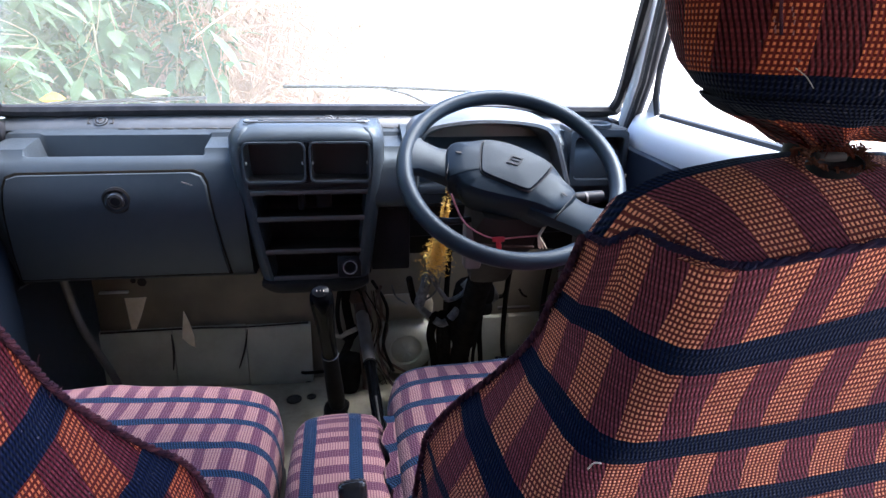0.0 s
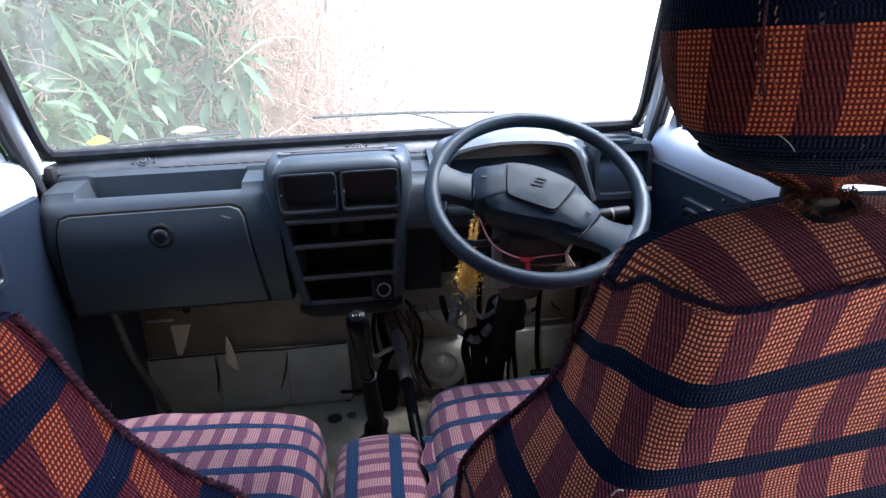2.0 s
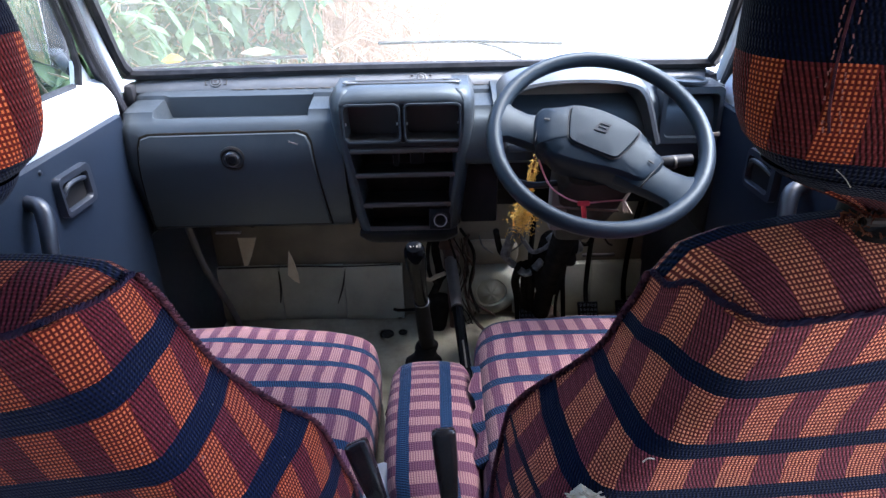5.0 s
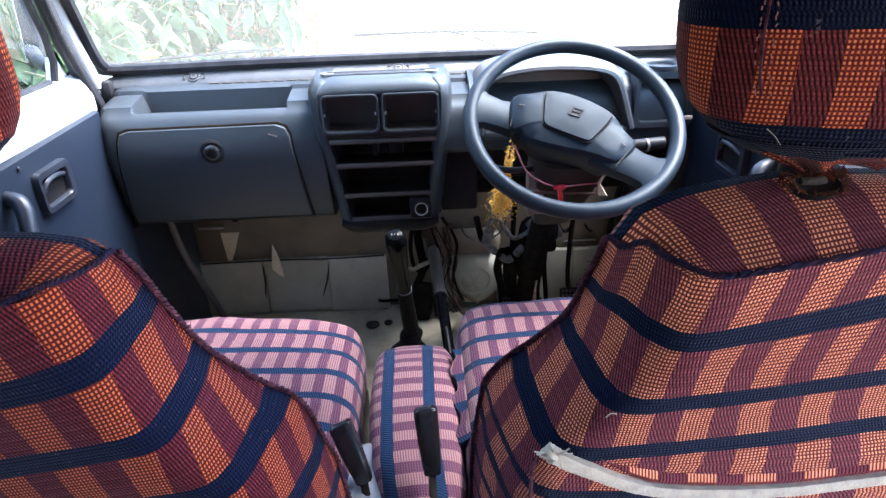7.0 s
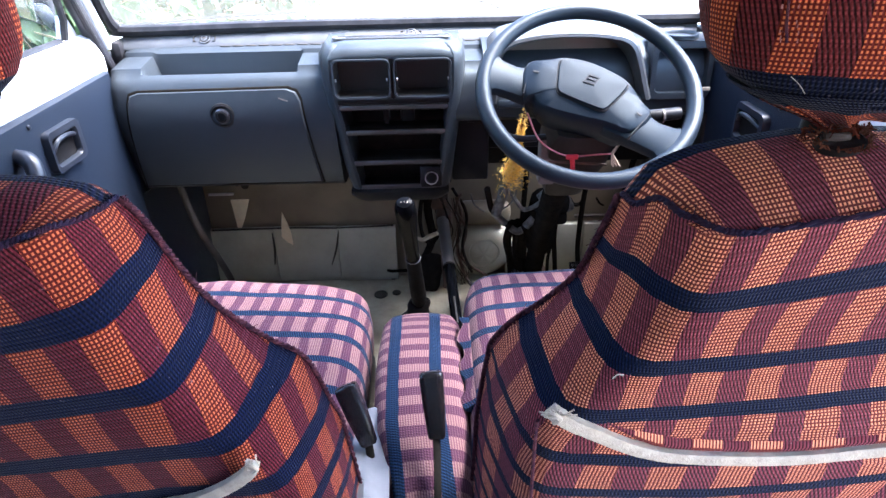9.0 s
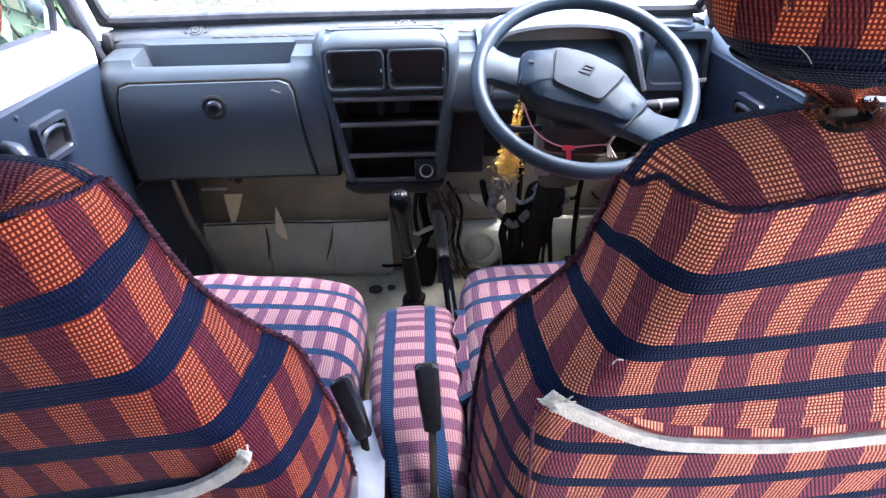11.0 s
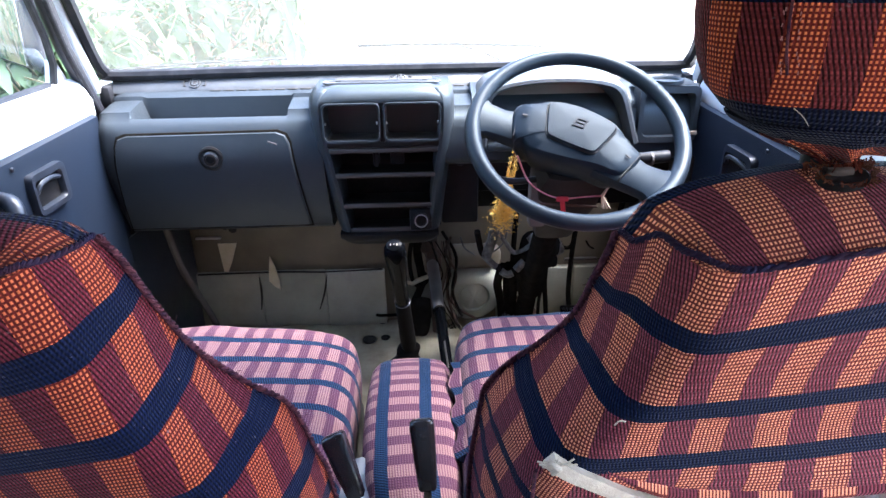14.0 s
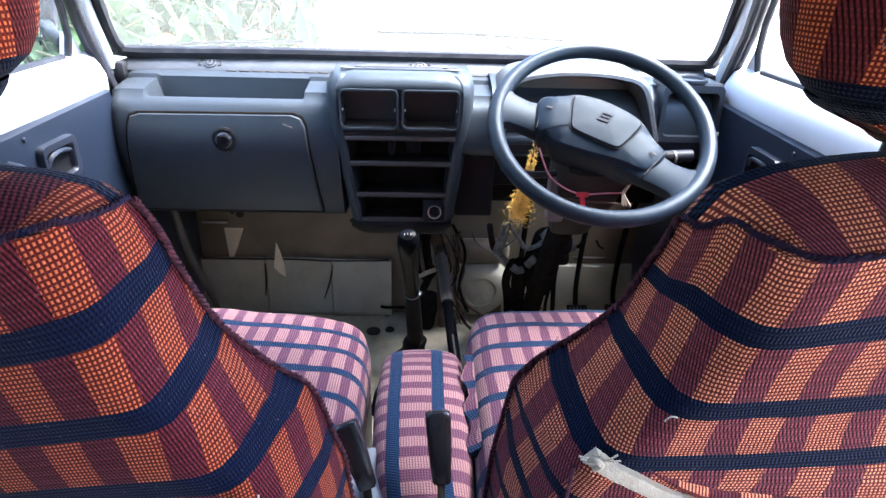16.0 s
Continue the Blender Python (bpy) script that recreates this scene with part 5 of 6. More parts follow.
    part("top_panel", loft(top, closed=False, uv=lambda i, j: (shape["map"](ss[j] * hc, TOP)[0] + 0.004, 1.0 + 0.0072 * i if i < 9 else 0.016 + 0.003 * i)), fab, parent, "check cloth top panel")
    # twisted piping along both edges and the frayed seam round the top panel
    n = len(rows[0])
    for side, j in ((1, 11), (-1, n - 11)):
        cord([Vector(r[j]) + Vector((side * 0.002, 0, 0)) for r in rows[1:-1]], 0.0021, 3 + side, parent)
    last = rows[-2]
    loop = [last[j % n] for j in range(n - 11, n + 12)]
    cord([Vector(q) + Vector((0, -0.0012, 0.0010)) for q in loop], 0.0017, 8, parent, "frayed dark navy top seam", seam_navy)


def cord(points, r, seed, parent, label="rope-like piping", cloth=None):
    rr = random.Random(seed)
    p = spline(points, 14)
    b = bmesh.new()
    # two twisted strands
    for ph in (0.0, math.pi):
        line = []
        for i, q in enumerate(p):
            d = (p[min(i + 1, len(p) - 1)] - p[max(i - 1, 0)]).normalized()
            s = d.cross(Vector((0, 1, 0.3))).normalized()
            w = s.cross(d)
            a = ph + i * 0.9
            line.append(q + (s * math.cos(a) + w * math.sin(a)) * (0.55 * r))
        tube(line, [r * (0.62 + 0.25 * rr.random()) for _ in line], 6, bm=b)
    # loose fibres
    for _ in range(70):
        q = p[rr.randrange(len(p))]
        e = Vector((rr.gauss(0, 0.003), rr.gauss(0, 0.003), rr.gauss(0, 0.003)))
        tube([q, q + e * 0.6 + Vector((0, 0, 0.0008)), q + e], 0.00028, 3, bm=b)
    return part("piping", b, cloth or piping_cloth, parent, label)


def cushion(cx, parent, half=0.262, back=-0.90, front=-0.345, top=0.474):
    stations = []
    for y, h, sh in ((back, 0.0, 0.0), (-0.80, 0.002, 0), (-0.70, 0.004, 0), (-0.60, 0.005, 0), (-0.52, 0.004, 0), (-0.45, 0.0, 0.002), (-0.41, -0.004, 0.006), (-0.375, -0.012, 0.014), (-0.3555, -0.026, 0.024), (front, -0.050, 0.034), (front + 0.004, -0.09, 0.036)):
        y += (front + 0.345) * max(0.0, min(1.0, (y + 0.72) / 0.36)) if y < front - 0.005 else 0.0
        w = half - sh
        half_pts = [(0, top + h + 0.004), (0.4 * w, top + h + 0.002), (0.75 * w, top + h), (0.93 * w, top + h - 0.012), (w, top + h - 0.045), (w - 0.002, top - 0.12), (w - 0.03, top - 0.14)]
        p = half_pts + [(-x, z) for x, z in half_pts[::-1]][:-1]
        stations.append([(cx + x, y + 0.0, z) for x, z in chaikin(p, 2)])
    if cx < 0:   # lowered towards its inner front corner to fit the camera's view
        stations = [[(x, y, z - 0.020 * max(0.0, (x - cx) / half) * ease((y + 0.66) / 0.32)) for x, y, z in s] for s in stations]
    stations = [[(x, y, z + 0.004 * noise.noise((x * 14, y * 14, cx))) for x, y, z in s] for s in stations]
    lens = [arclen(s) for s in stations]
    n = len(stations[0])
    vs = [0.0]
    for i in range(1, len(stations)):
        vs.append(vs[-1] + (Vector(stations[i][0]) - Vector(stations[i - 1][0])).length)

    def uv(i, j):
        d = lens[i][j]
        if d > lens[i][-1] / 2:
            d -= lens[i][-1]
        return (d, vs[i])

    return part("cushion", loft(stations, uv=uv), fabric_cushion, parent, "check cushion tinted pink for window light")


def headrest(cx, cy, cz, parent, hw=0.162, hh=0.104, hd=0.055, seat_top=0.938, stretch=1.0):
    b = bmesh.new()
    rows, n = [], 40
    lens = []
    for i in range(19):
        t = -1 + 2 * i / 18
        k = (1 - abs(t) ** 2.9) ** 0.5 if abs(t) < 1 else 0.02
        k = max(k, 0.05)
        row = []
        for j in range(n):
            a = 2 * math.pi * j / n - math.pi / 2
            c, s = math.cos(a), math.sin(a)
            x = hw * math.copysign(abs(c) ** 0.75, c) * (0.25 + 0.75 * k) * (1 if t > -0.6 else 1.0 - 0.25 * (-0.6 - t))
            y = hd * math.copysign(abs(s) ** 0.8, s) * (0.35 + 0.65 * k)
            p = Vector((cx + x, cy + y, cz + hh * max(t, -0.76 + 0.02 * (t + 0.76))))
            p += Vector((0, 0.004, 0)) * noise.noise(p * 14)
            row.append(p)
        rows.append(row)
    lens = [arclen(r) for r in rows]

    def uv(i, j):
        d = lens[i][j]
        if d > lens[i][-1] / 2:
            d -= lens[i][-1]
        return (d, 0.977 + (rows[i][0].z - 0.977) * stretch)

    loft(rows, bm=b, uv=uv)
    hr = part("headrest", b, fabric_head, parent, "check headrest pillow, roof shade in its colour")
    # stitched seams where the rear face meets the side panels, and a loose thread
    for sx in (-1, 1):
        col = min(range(n), key=lambda j: (rows[7][j] - Vector((cx + sx * 0.140, cy - 0.06, rows[7][j].z))).length)
        line = [rows[i][col] + Vector((0, -0.001, 0)) for i in range(5, 17)]
        part("seam", tube(spline(line, 4), 0.0007, 6), piping_cloth, hr, "dark stitched seam")
        st, rs = bmesh.new(), random.Random(sx + 9)
        for k, q in enumerate(spline(line, 5)):
            for off in (-0.0042, 0.0034):
                if rs.random() < 0.55:
                    o = Vector((off * sx + rs.gauss(0, 0.0003), -0.0010, rs.gauss(0, 0.0006)))
                    tube([q + o, q + o + Vector((rs.gauss(0, 0.0004), 0, 0.0017))], 0.0003, 4, bm=st)
        part("stitching", st, stitch_thread, hr, "dusty red stitches")
    part("lint_thread", tube(spline([(cx - 0.136, cy - 0.052, 0.981), (cx - 0.133, cy - 0.055, 0.978), (cx - 0.130, cy - 0.056, 0.974)], 4), 0.0002, 5), strap_cloth, hr, "loose white thread")
    # the cover's gathered lower hem: it narrows in folds, hangs lowest round the two posts and is drawn up between them
    sk, skirt, m = bmesh.new(), [], 150
    zt = cz - hh * 0.70
    for i in range(11):
        t = i / 10
        row = []
        for j in range(m):
            a = 2 * math.pi * j / m - math.pi / 2
            c, s = math.cos(a), math.sin(a)
            fold = math.sin(21 * a + 2.2 * t + 2.0 * noise.noise((2 * c, 2 * s, cx * 7))) * 0.6 + noise.noise((6 * c, 6 * s, t * 1.3 + cx * 9))
            wx = 0.845 * hw - 0.046 * t ** 1.4
            wy = 0.049 - 0.030 * t ** 1.1
            near = math.exp(-((abs(wx * c) - 0.078) / 0.024) ** 2)
            hem = seat_top + 0.004 + 0.006 * (1 - near) * (abs(wx * c) < 0.078) + 0.006 * (1 - near) + 0.0028 * noise.noise((14 * c, 14 * s, 4 + cx))
            row.append((cx + wx * math.copysign(abs(c) ** 0.75, c) * (1 + 0.045 * t * fold) + 0.45 * t * near * (math.copysign(0.078, c) - wx * c), cy + (wy * math.copysign(abs(s) ** 0.8, s)) * (1 + 0.30 * t * fold) + 0.011 * t * fold, zt + (hem - zt) * t + 0.0030 * t * fold))
        skirt.append(row)
    runs = [arclen(r) for r in skirt]
    loft(skirt, caps=False, bm=sk, uv=lambda i, j: (runs[0][j] if runs[0][j] < runs[0][-1] / 2 else runs[0][j] - runs[0][-1], 0.977 + (skirt[i][j % m][2] - 0.977 - 0.0011 * i) * stretch))
    part("gathered_hem", sk, fabric_head, hr, "gathered check cloth with a ragged hem")
    for dx in (-0.083, 0.083):
        rr = random.Random(int(dx * 1000) + int(cx * 100))
        hy, hz = cy - 0.021, seat_top + 0.0005
        rag = bmesh.new()
        for k in range(60):
            a = rr.uniform(-2.4, -0.7)
            p = Vector((cx + dx + 0.026 * math.cos(a), cy + 0.019 * math.sin(a), seat_top + 0.008 + 0.003 * rr.random()))
            q = p + Vector((rr.gauss(0, 0.003), rr.gauss(-0.001, 0.002), -0.006 * rr.random() - 0.001))
            tube([p, (p + q) / 2 + Vector((0, -0.001, 0)), q], 0.0004, 4, bm=rag)
        part("ragged_threads", rag, frayed_cloth, hr)
        part("post", tube([(cx + dx, cy, cz - hh * 0.9), (cx + dx, cy + 0.005, seat_top - 0.03)], 0.009, 10), black_plastic, parent)
        lie = Matrix.Translation((cx + dx, hy, hz)) @ Matrix.Rotation(radians(30), 4, "X") @ Matrix.Diagonal((1.10, 0.70, 1, 1))
        part("post_hole", lathe([(0.0125, 0.0), (0.0120, 0.0045), (0.0108, 0.0050), (0.0096, 0.0040), (0.0005, 0.0038)], 18, lie), black_plastic, parent)
        part("sleeve", tube([lie @ Vector((-0.008, 0.004, 0.0042)), lie @ Vector((-0.002, 0.003, 0.0046)), lie @ Vector((0.004, 0.004, 0.0040))], 0.0024, 8), sleeve_tan, parent, "grubby beige post sleeve")
        fz = bmesh.new()
        for k in range(70):
            a = 2 * math.pi * rr.random()
            p = lie @ Vector((0.0125 * math.cos(a), 0.0125 * math.sin(a), 0.0045))
            q = p + Vector((rr.gauss(0.004 * math.cos(a), 0.003), rr.gauss(-0.001, 0.003), 0.0035 * rr.random()))
            tube([p, (p + q) / 2 + Vector((0, 0, 0.0015)), q], 0.00045, 5, bm=fz)
        part("frayed_edge", fz, frayed_tan, parent, "frayed tan edge of the hole")
    return hr


def webbing(points, wide, parent, label):
    """A flat strip with soft thickness and wavy edges."""
    p = spline(points, 10)
    secs = []
    rr = random.Random(9)
    for i, q in enumerate(p):
        d = p[min(i + 1, len(p) - 1)] - p[max(i - 1, 0)]
        e = d.cross(Vector((0, 1, 0))).normalized()
        if e.z < 0:
            e = -e
        w = e * (wide / 2 * (0.95 + 0.09 * rr.random()))
        bk, fr = Vector((0, 0.003, 0)), Vector((0, -0.0035, 0))
        secs.append([q + fr + w, q + fr * 1.3, q + fr - w, q + bk - w, q + bk + w])
    return part("tie_strap", loft(secs), strap_cloth, parent, label)


STRIPE, STEP = 0.0425, 0.048      # cloth repeat across and along


def driver_map(d, h):
    """Stripes fan out downwards; bands climb to the door and sag over the pocket."""
    x, z = 0.345 + d, h
    z -= float(np.interp(z, [0.65, 0.70, 0.73, 0.78, 0.85], [0.0, 0.05, 0.110, 0.150, 0.135])) * max(0.0, x - 0.19)
    z -= float(np.interp(h, [0.62, 0.69, 0.755, 0.80, 0.85], [0.0, 0.030, 0.028, 0.017, 0.006])) * max(0.0, abs(d) - float(np.interp(h, DRIVER["z"], DRIVER["crease"]))) / 0.10
    z -= ease((0.705 - h) / 0.03) * 0.017 * ((x - 0.27) / 0.145) ** 2 * (1 if 0.10 < x < 0.43 else 0.9)
    v = float(np.interp(z, [0.30, 0.545, 0.600, 0.656, 0.730, 0.783, 0.8455, 0.909, 0.97], [-6, -1, 0, 1, 2, 3, 4, 5, 6]))
    u = (x - float(np.interp(h, [0.631, 0.715, 0.763, 0.818, 0.863, 0.90], [0.156, 0.171, 0.171, 0.175, 0.179, 0.182]))) / float(np.interp(h, [0.631, 0.715, 0.763, 0.818], [0.060, 0.048, 0.0415, 0.0372]))
    return u * STRIPE, v * STEP


def passenger_map(d, h):
    x = -0.325 + d
    z = h - 0.175 * min(0.0, x + 0.17) - float(np.interp(h, [0.62, 0.69, 0.77, 0.84, 0.88], [0.0, 0.014, 0.017, 0.030, 0.030])) * max(0.0, abs(d) - float(np.interp(h, PASSENGER["z"], PASSENGER["crease"]))) / 0.10
    v = float(np.interp(z, [0.30, 0.56, 0.630, 0.699, 0.768, 0.840, 0.912, 0.98], [-6, -1, 0, 1, 2, 3, 4, 5]))
    return (x + 0.171) / 0.046 * STRIPE, v * STEP


DRIVER = {"z": [0.38, 0.51, 0.60, 0.64, 0.682, 0.708, 0.730, 0.745, 0.755, 0.768, 0.782, 0.795, 0.809, 0.823, 0.844, 0.875, 0.902],
          "crease": [0.232, 0.230, 0.228, 0.228, 0.228, 0.223, 0.215, 0.203, 0.196, 0.189, 0.182, 0.175, 0.168, 0.162, 0.158, 0.159, 0.161],
          "edge": [0.262, 0.260, 0.259, 0.256, 0.254, 0.252, 0.243, 0.233, 0.226, 0.215, 0.205, 0.196, 0.192, 0.189, 0.187, 0.184, 0.182],
          "dx": [0.0, 0.03, 0.065, 0.095, 0.12, 0.135, 0.149, 0.162, 0.176, 0.182], "seam": [0.919, 0.917, 0.914, 0.908, 0.904, 0.902, 0.901, 0.902, 0.902, 0.902], "crest": [0.939, 0.939, 0.940, 0.940, 0.936, 0.933, 0.930, 0.923, 0.913, 0.897], "corner": 0.894, "map": driver_map}
PASSENGER = {"z": [0.38, 0.516, 0.587, 0.642, 0.68, 0.702, 0.72, 0.733, 0.75, 0.766, 0.785, 0.809, 0.843, 0.882, 0.902],
             "crease": [0.250, 0.246, 0.242, 0.232, 0.217, 0.207, 0.200, 0.194, 0.187, 0.181, 0.174, 0.168, 0.165, 0.164, 0.165],
             "edge": [0.268, 0.266, 0.264, 0.256, 0.250, 0.244, 0.229, 0.216, 0.205, 0.196, 0.190, 0.186, 0.184, 0.182, 0.176],
             "dx": [0.0, 0.06, 0.10, 0.128, 0.146, 0.162, 0.170, 0.176], "seam": [0.898, 0.899, 0.900, 0.902, 0.904, 0.907, 0.907, 0.907], "crest": [0.927, 0.926, 0.925, 0.923, 0.921, 0.916, 0.911, 0.903], "corner": 0.900, "map": passenger_map}
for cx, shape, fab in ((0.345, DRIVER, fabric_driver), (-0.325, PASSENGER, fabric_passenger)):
    seat = thing("front_seat", "front seat in orange and navy check cover, %s" % ("white strap tied behind" if cx > 0 else "window-tinted cushion"), "seat", "front seats")
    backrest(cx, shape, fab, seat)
    cushion(cx, seat, half=0.262 if cx > 0 else 0.256, front=-0.302 if cx > 0 else -0.312)
    if cx > 0:
        headrest(cx, -0.960, 1.039, seat, seat_top=0.935)
    else:
        headrest(-0.330, -0.960, 1.022, seat, hw=0.164, hh=0.082, seat_top=0.917, stretch=0.77)
    if cx > 0:
        S = [(x, back_y(z) - lift, z + 0.006) for x, z, lift in ((0.123, 0.734, 0.004), (0.138, 0.721, 0.007), (0.157, 0.708, 0.008), (0.184, 0.688, 0.008), (0.209, 0.675, 0.008), (0.233, 0.668, 0.008), (0.280, 0.662, 0.008), (0.326, 0.661, 0.008), (0.369, 0.667, 0.008), (0.41, 0.674, 0.008), (0.47, 0.686, 0.007), (0.53, 0.703, 0.006), (0.58, 0.722, -0.002))]
        webbing(S, 0.0105, seat, "off-white cotton tie strap")
        kn = bmesh.new()
        rk = random.Random(12)
        for _ in range(14):
            q = Vector((0.124 + rk.gauss(0, 0.003), -0.972, 0.737 + rk.gauss(0, 0.003)))
            e = Vector((rk.gauss(-0.001, 0.005), -0.003 * rk.random(), rk.gauss(0.003, 0.004)))
            tube([q, q + e * 0.6 + Vector((0, -0.002, 0.001)), q + e], 0.0007, 5, bm=kn)
        tube(spline([(0.120, -0.969, 0.734), (0.124, -0.975, 0.740), (0.129, -0.975, 0.736), (0.125, -0.973, 0.731)], 5), 0.0022, 6, bm=kn)
        part("strap_knot", kn, strap_cloth, seat, "frayed knotted strap end")
        hl = spline([(x, y + 0.0015, z + 0.0150) for x, y, z in S[2:-1]], 6)
        hrow = [[(q.x, q.y + 0.0060 * math.sin(a) * min(1, 0.1 + i / 12), q.z + 0.0075 * math.cos(a) * min(1, 0.1 + i / 12)) for a in [2 * math.pi * k / 8 for k in range(8)]] for i, q in enumerate(hl)]
        part("pocket_hem", loft(hrow, uv=lambda i, j: (hl[i].x * 0.9, 0.012 + 0.0008 * j)), fab, seat, "rolled check pocket hem")
        part("pocket_fold", tube(spline([(x, back_y(z) + dy, z) for x, z, dy in ((0.116, 0.722, 0.001), (0.117, 0.686, -0.001), (0.120, 0.63, -0.002), (0.124, 0.56, -0.002))], 6), 0.0022, 6, flat=0.6), piping_cloth, seat, "dark fold at the pocket's edge")
        part("lint_thread", tube(spline([(0.159, -0.983, 0.779), (0.161, -0.985, 0.784), (0.165, -0.985, 0.7835)], 4), 0.0005, 5), strap_cloth, seat, "loose white thread")
    else:
        webbing([(x, back_y(z) - 0.007, z) for x, z in ((-0.099, 0.684), (-0.104, 0.672), (-0.118, 0.656), (-0.140, 0.638), (-0.17, 0.622), (-0.24, 0.606), (-0.33, 0.603), (-0.42, 0.615), (-0.52, 0.65))], 0.0105, seat, "off-white cotton tie strap")
        kn = bmesh.new()
        rk = random.Random(5)
        for _ in range(9):
            q = Vector((-0.099 + rk.gauss(0, 0.003), -0.963, 0.686 + rk.gauss(0, 0.002)))
            e = Vector((rk.gauss(0.001, 0.002), -0.002 * rk.random(), rk.gauss(0.005, 0.003)))
            tube([q, q + e * 0.6 + Vector((0, -0.002, 0.001)), q + e], 0.0007, 5, bm=kn)
        tube(spline([(-0.104, -0.962, 0.682), (-0.098, -0.967, 0.690), (-0.094, -0.966, 0.684), (-0.099, -0.964, 0.678)], 5), 0.0015, 6, bm=kn)
        part("strap_end", kn, strap_cloth, seat, "frayed strap end")
    # frame under the cushion
    part("seat_box", box((cx, -0.66, 0.17), (0.50, 0.54, 0.34), 0.012), black_plastic, seat, "dark seat box")

# padded cover between the seats
padc = thing("engine_cover_pad", "pink check padded cover between the seats", "pad")
rows = []
for y, h, sh, inset in ((-0.92, -0.13, 0.0, 0.050), (-0.85, -0.09, 0, 0.046), (-0.79, -0.045, 0, 0.038), (-0.735, -0.016, 0, 0.024), (-0.68, -0.002, 0, 0.010), (-0.63, 0.003, 0, 0.003), (-0.58, 0.003, 0, 0), (-0.53, 0.0, 0.001, 0), (-0.485, -0.004, 0.003, 0), (-0.462, -0.014, 0.008, 0), (-0.450, -0.035, 0.012, 0), (-0.447, -0.08, 0.014, 0)):
    w = 0.071 - sh - inset / 2
    hp = [(0, 0.452 + h), (0.5 * w, 0.450 + h), (0.88 * w, 0.443 + h), (w, 0.42 + h), (w, 0.30 if h > -0.1 else 0.26)]
    rows.append([(0.014 + inset / 2 + x, y + 0.042 * max(0.0, min(1.0, (y + 0.68) / 0.21)), z) for x, z in chaikin(hp + [(-x, z) for x, z in hp[::-1]][:-1], 2)])
lens = [arclen(r) for r in rows]
part("cover", loft(rows, uv=lambda i, j: ((lens[i][j] if lens[i][j] < lens[i][-1] / 2 else lens[i][j] - lens[i][-1]) + 0.0, rows[i][0][1] + 3 + (0.02 * max(0, i - 7)))), fabric_pad, padc, "check cloth tinted for window light")
part("base", box((0.014, -0.69, 0.16), (0.13, 0.46, 0.31), 0.01), black_plastic, padc)

# loose cloth edge by the driver's cushion
rf = thing("cover_flap", "frayed check flap hanging beside the cushion", "cloth")
rows = []
for i, y in enumerate(np.linspace(-0.46, -0.66, 12)):
    rows.append([(0.078 + 0.006 * math.sin(i * 1.7), y, 0.455 - 0.004 * i * 0.3), (0.086 + 0.006 * math.sin(i * 1.3 + 1), y - 0.002, 0.435), (0.083 + 0.008 * math.sin(i * 1.9), y, 0.40 - 0.01 * math.sin(i)), (0.092, y, 0.40), (0.095, y, 0.455)])
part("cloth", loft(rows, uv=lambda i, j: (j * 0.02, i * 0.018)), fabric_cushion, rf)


# seat belt buckles on stalks
def buckle(c, lean_x, lean_y, foot):
    b = thing("seat_belt_buckle", "black plastic seat belt buckle on a stalk", "buckle", "seat belt buckles")
    m = Matrix.Rotation(radians(lean_y), 4, "X") @ Matrix.Rotation(radians(lean_x), 4, "Y")
    bm2 = bmesh.new()
    rows2 = []
    for z, w, d in ((-0.043, 0.009, 0.007), (-0.040, 0.0110, 0.009), (0.0, 0.0142, 0.0115), (0.033, 0.0152, 0.0120), (0.038, 0.0146, 0.0112), (0.040, 0.0118, 0.0095)):
        rows2.append([(x * w, y * d, z) for x, y in chaikin([(-1, -0.75), (-0.75, -1), (0.75, -1), (1, -0.75), (1, 0.75), (0.75, 1), (-0.75, 1), (-1, 0.75)], 1)])
    loft(rows2, bm=bm2)
    bd2 = part("body", bm2, buckle_plastic, b)
    bd2.matrix_basis = Matrix.Translation(c) @ m
    sl = part("slot", box((0, 0, 0.040), (0.015, 0.007, 0.002), 0.0008, 1), black_plastic, b)
    sl.matrix_basis = Matrix.Translation(c) @ m
    a = Vector(c) + m @ Vector((0, 0, -0.041))
    part("stalk", tube(spline([a + (m @ Vector((0, 0, 0.006))), a.lerp(Vector(foot), 0.5) + Vector((0, 0.004, 0)), foot], 6), 0.0065, 8, flat=0.5), wire_black, b)
    return b


buckle((0.036, -0.715, 0.507), -4, -30, (0.038, -0.80, 0.409))
buckle((-0.064, -0.700, 0.479), -21, -28, (-0.040, -0.76, 0.34))
# pale sheet pushed down beside the pad
ps = thing("crumpled_sheet", "crumpled grey-white sheet beside the pad", "sheet")
rows = []
for i, y in enumerate(np.linspace(-0.625, -0.93, 16)):
    rows.append([(x + 0.012 * i / 15, y, 0.436 + 0.007 * math.sin(31 * y + x * 90) + 0.012 * abs(noise.noise((x * 45, y * 22, 1))) - 0.5 * abs(x + 0.060) - (0.05 if i == 0 else 0)) for x in np.linspace(-0.100, -0.028, 11)])
bm = loft(rows, closed=False)
bmesh.ops.solidify(bm, geom=bm.faces[:], thickness=0.01)
part("sheet", bm, pale_cloth, ps)

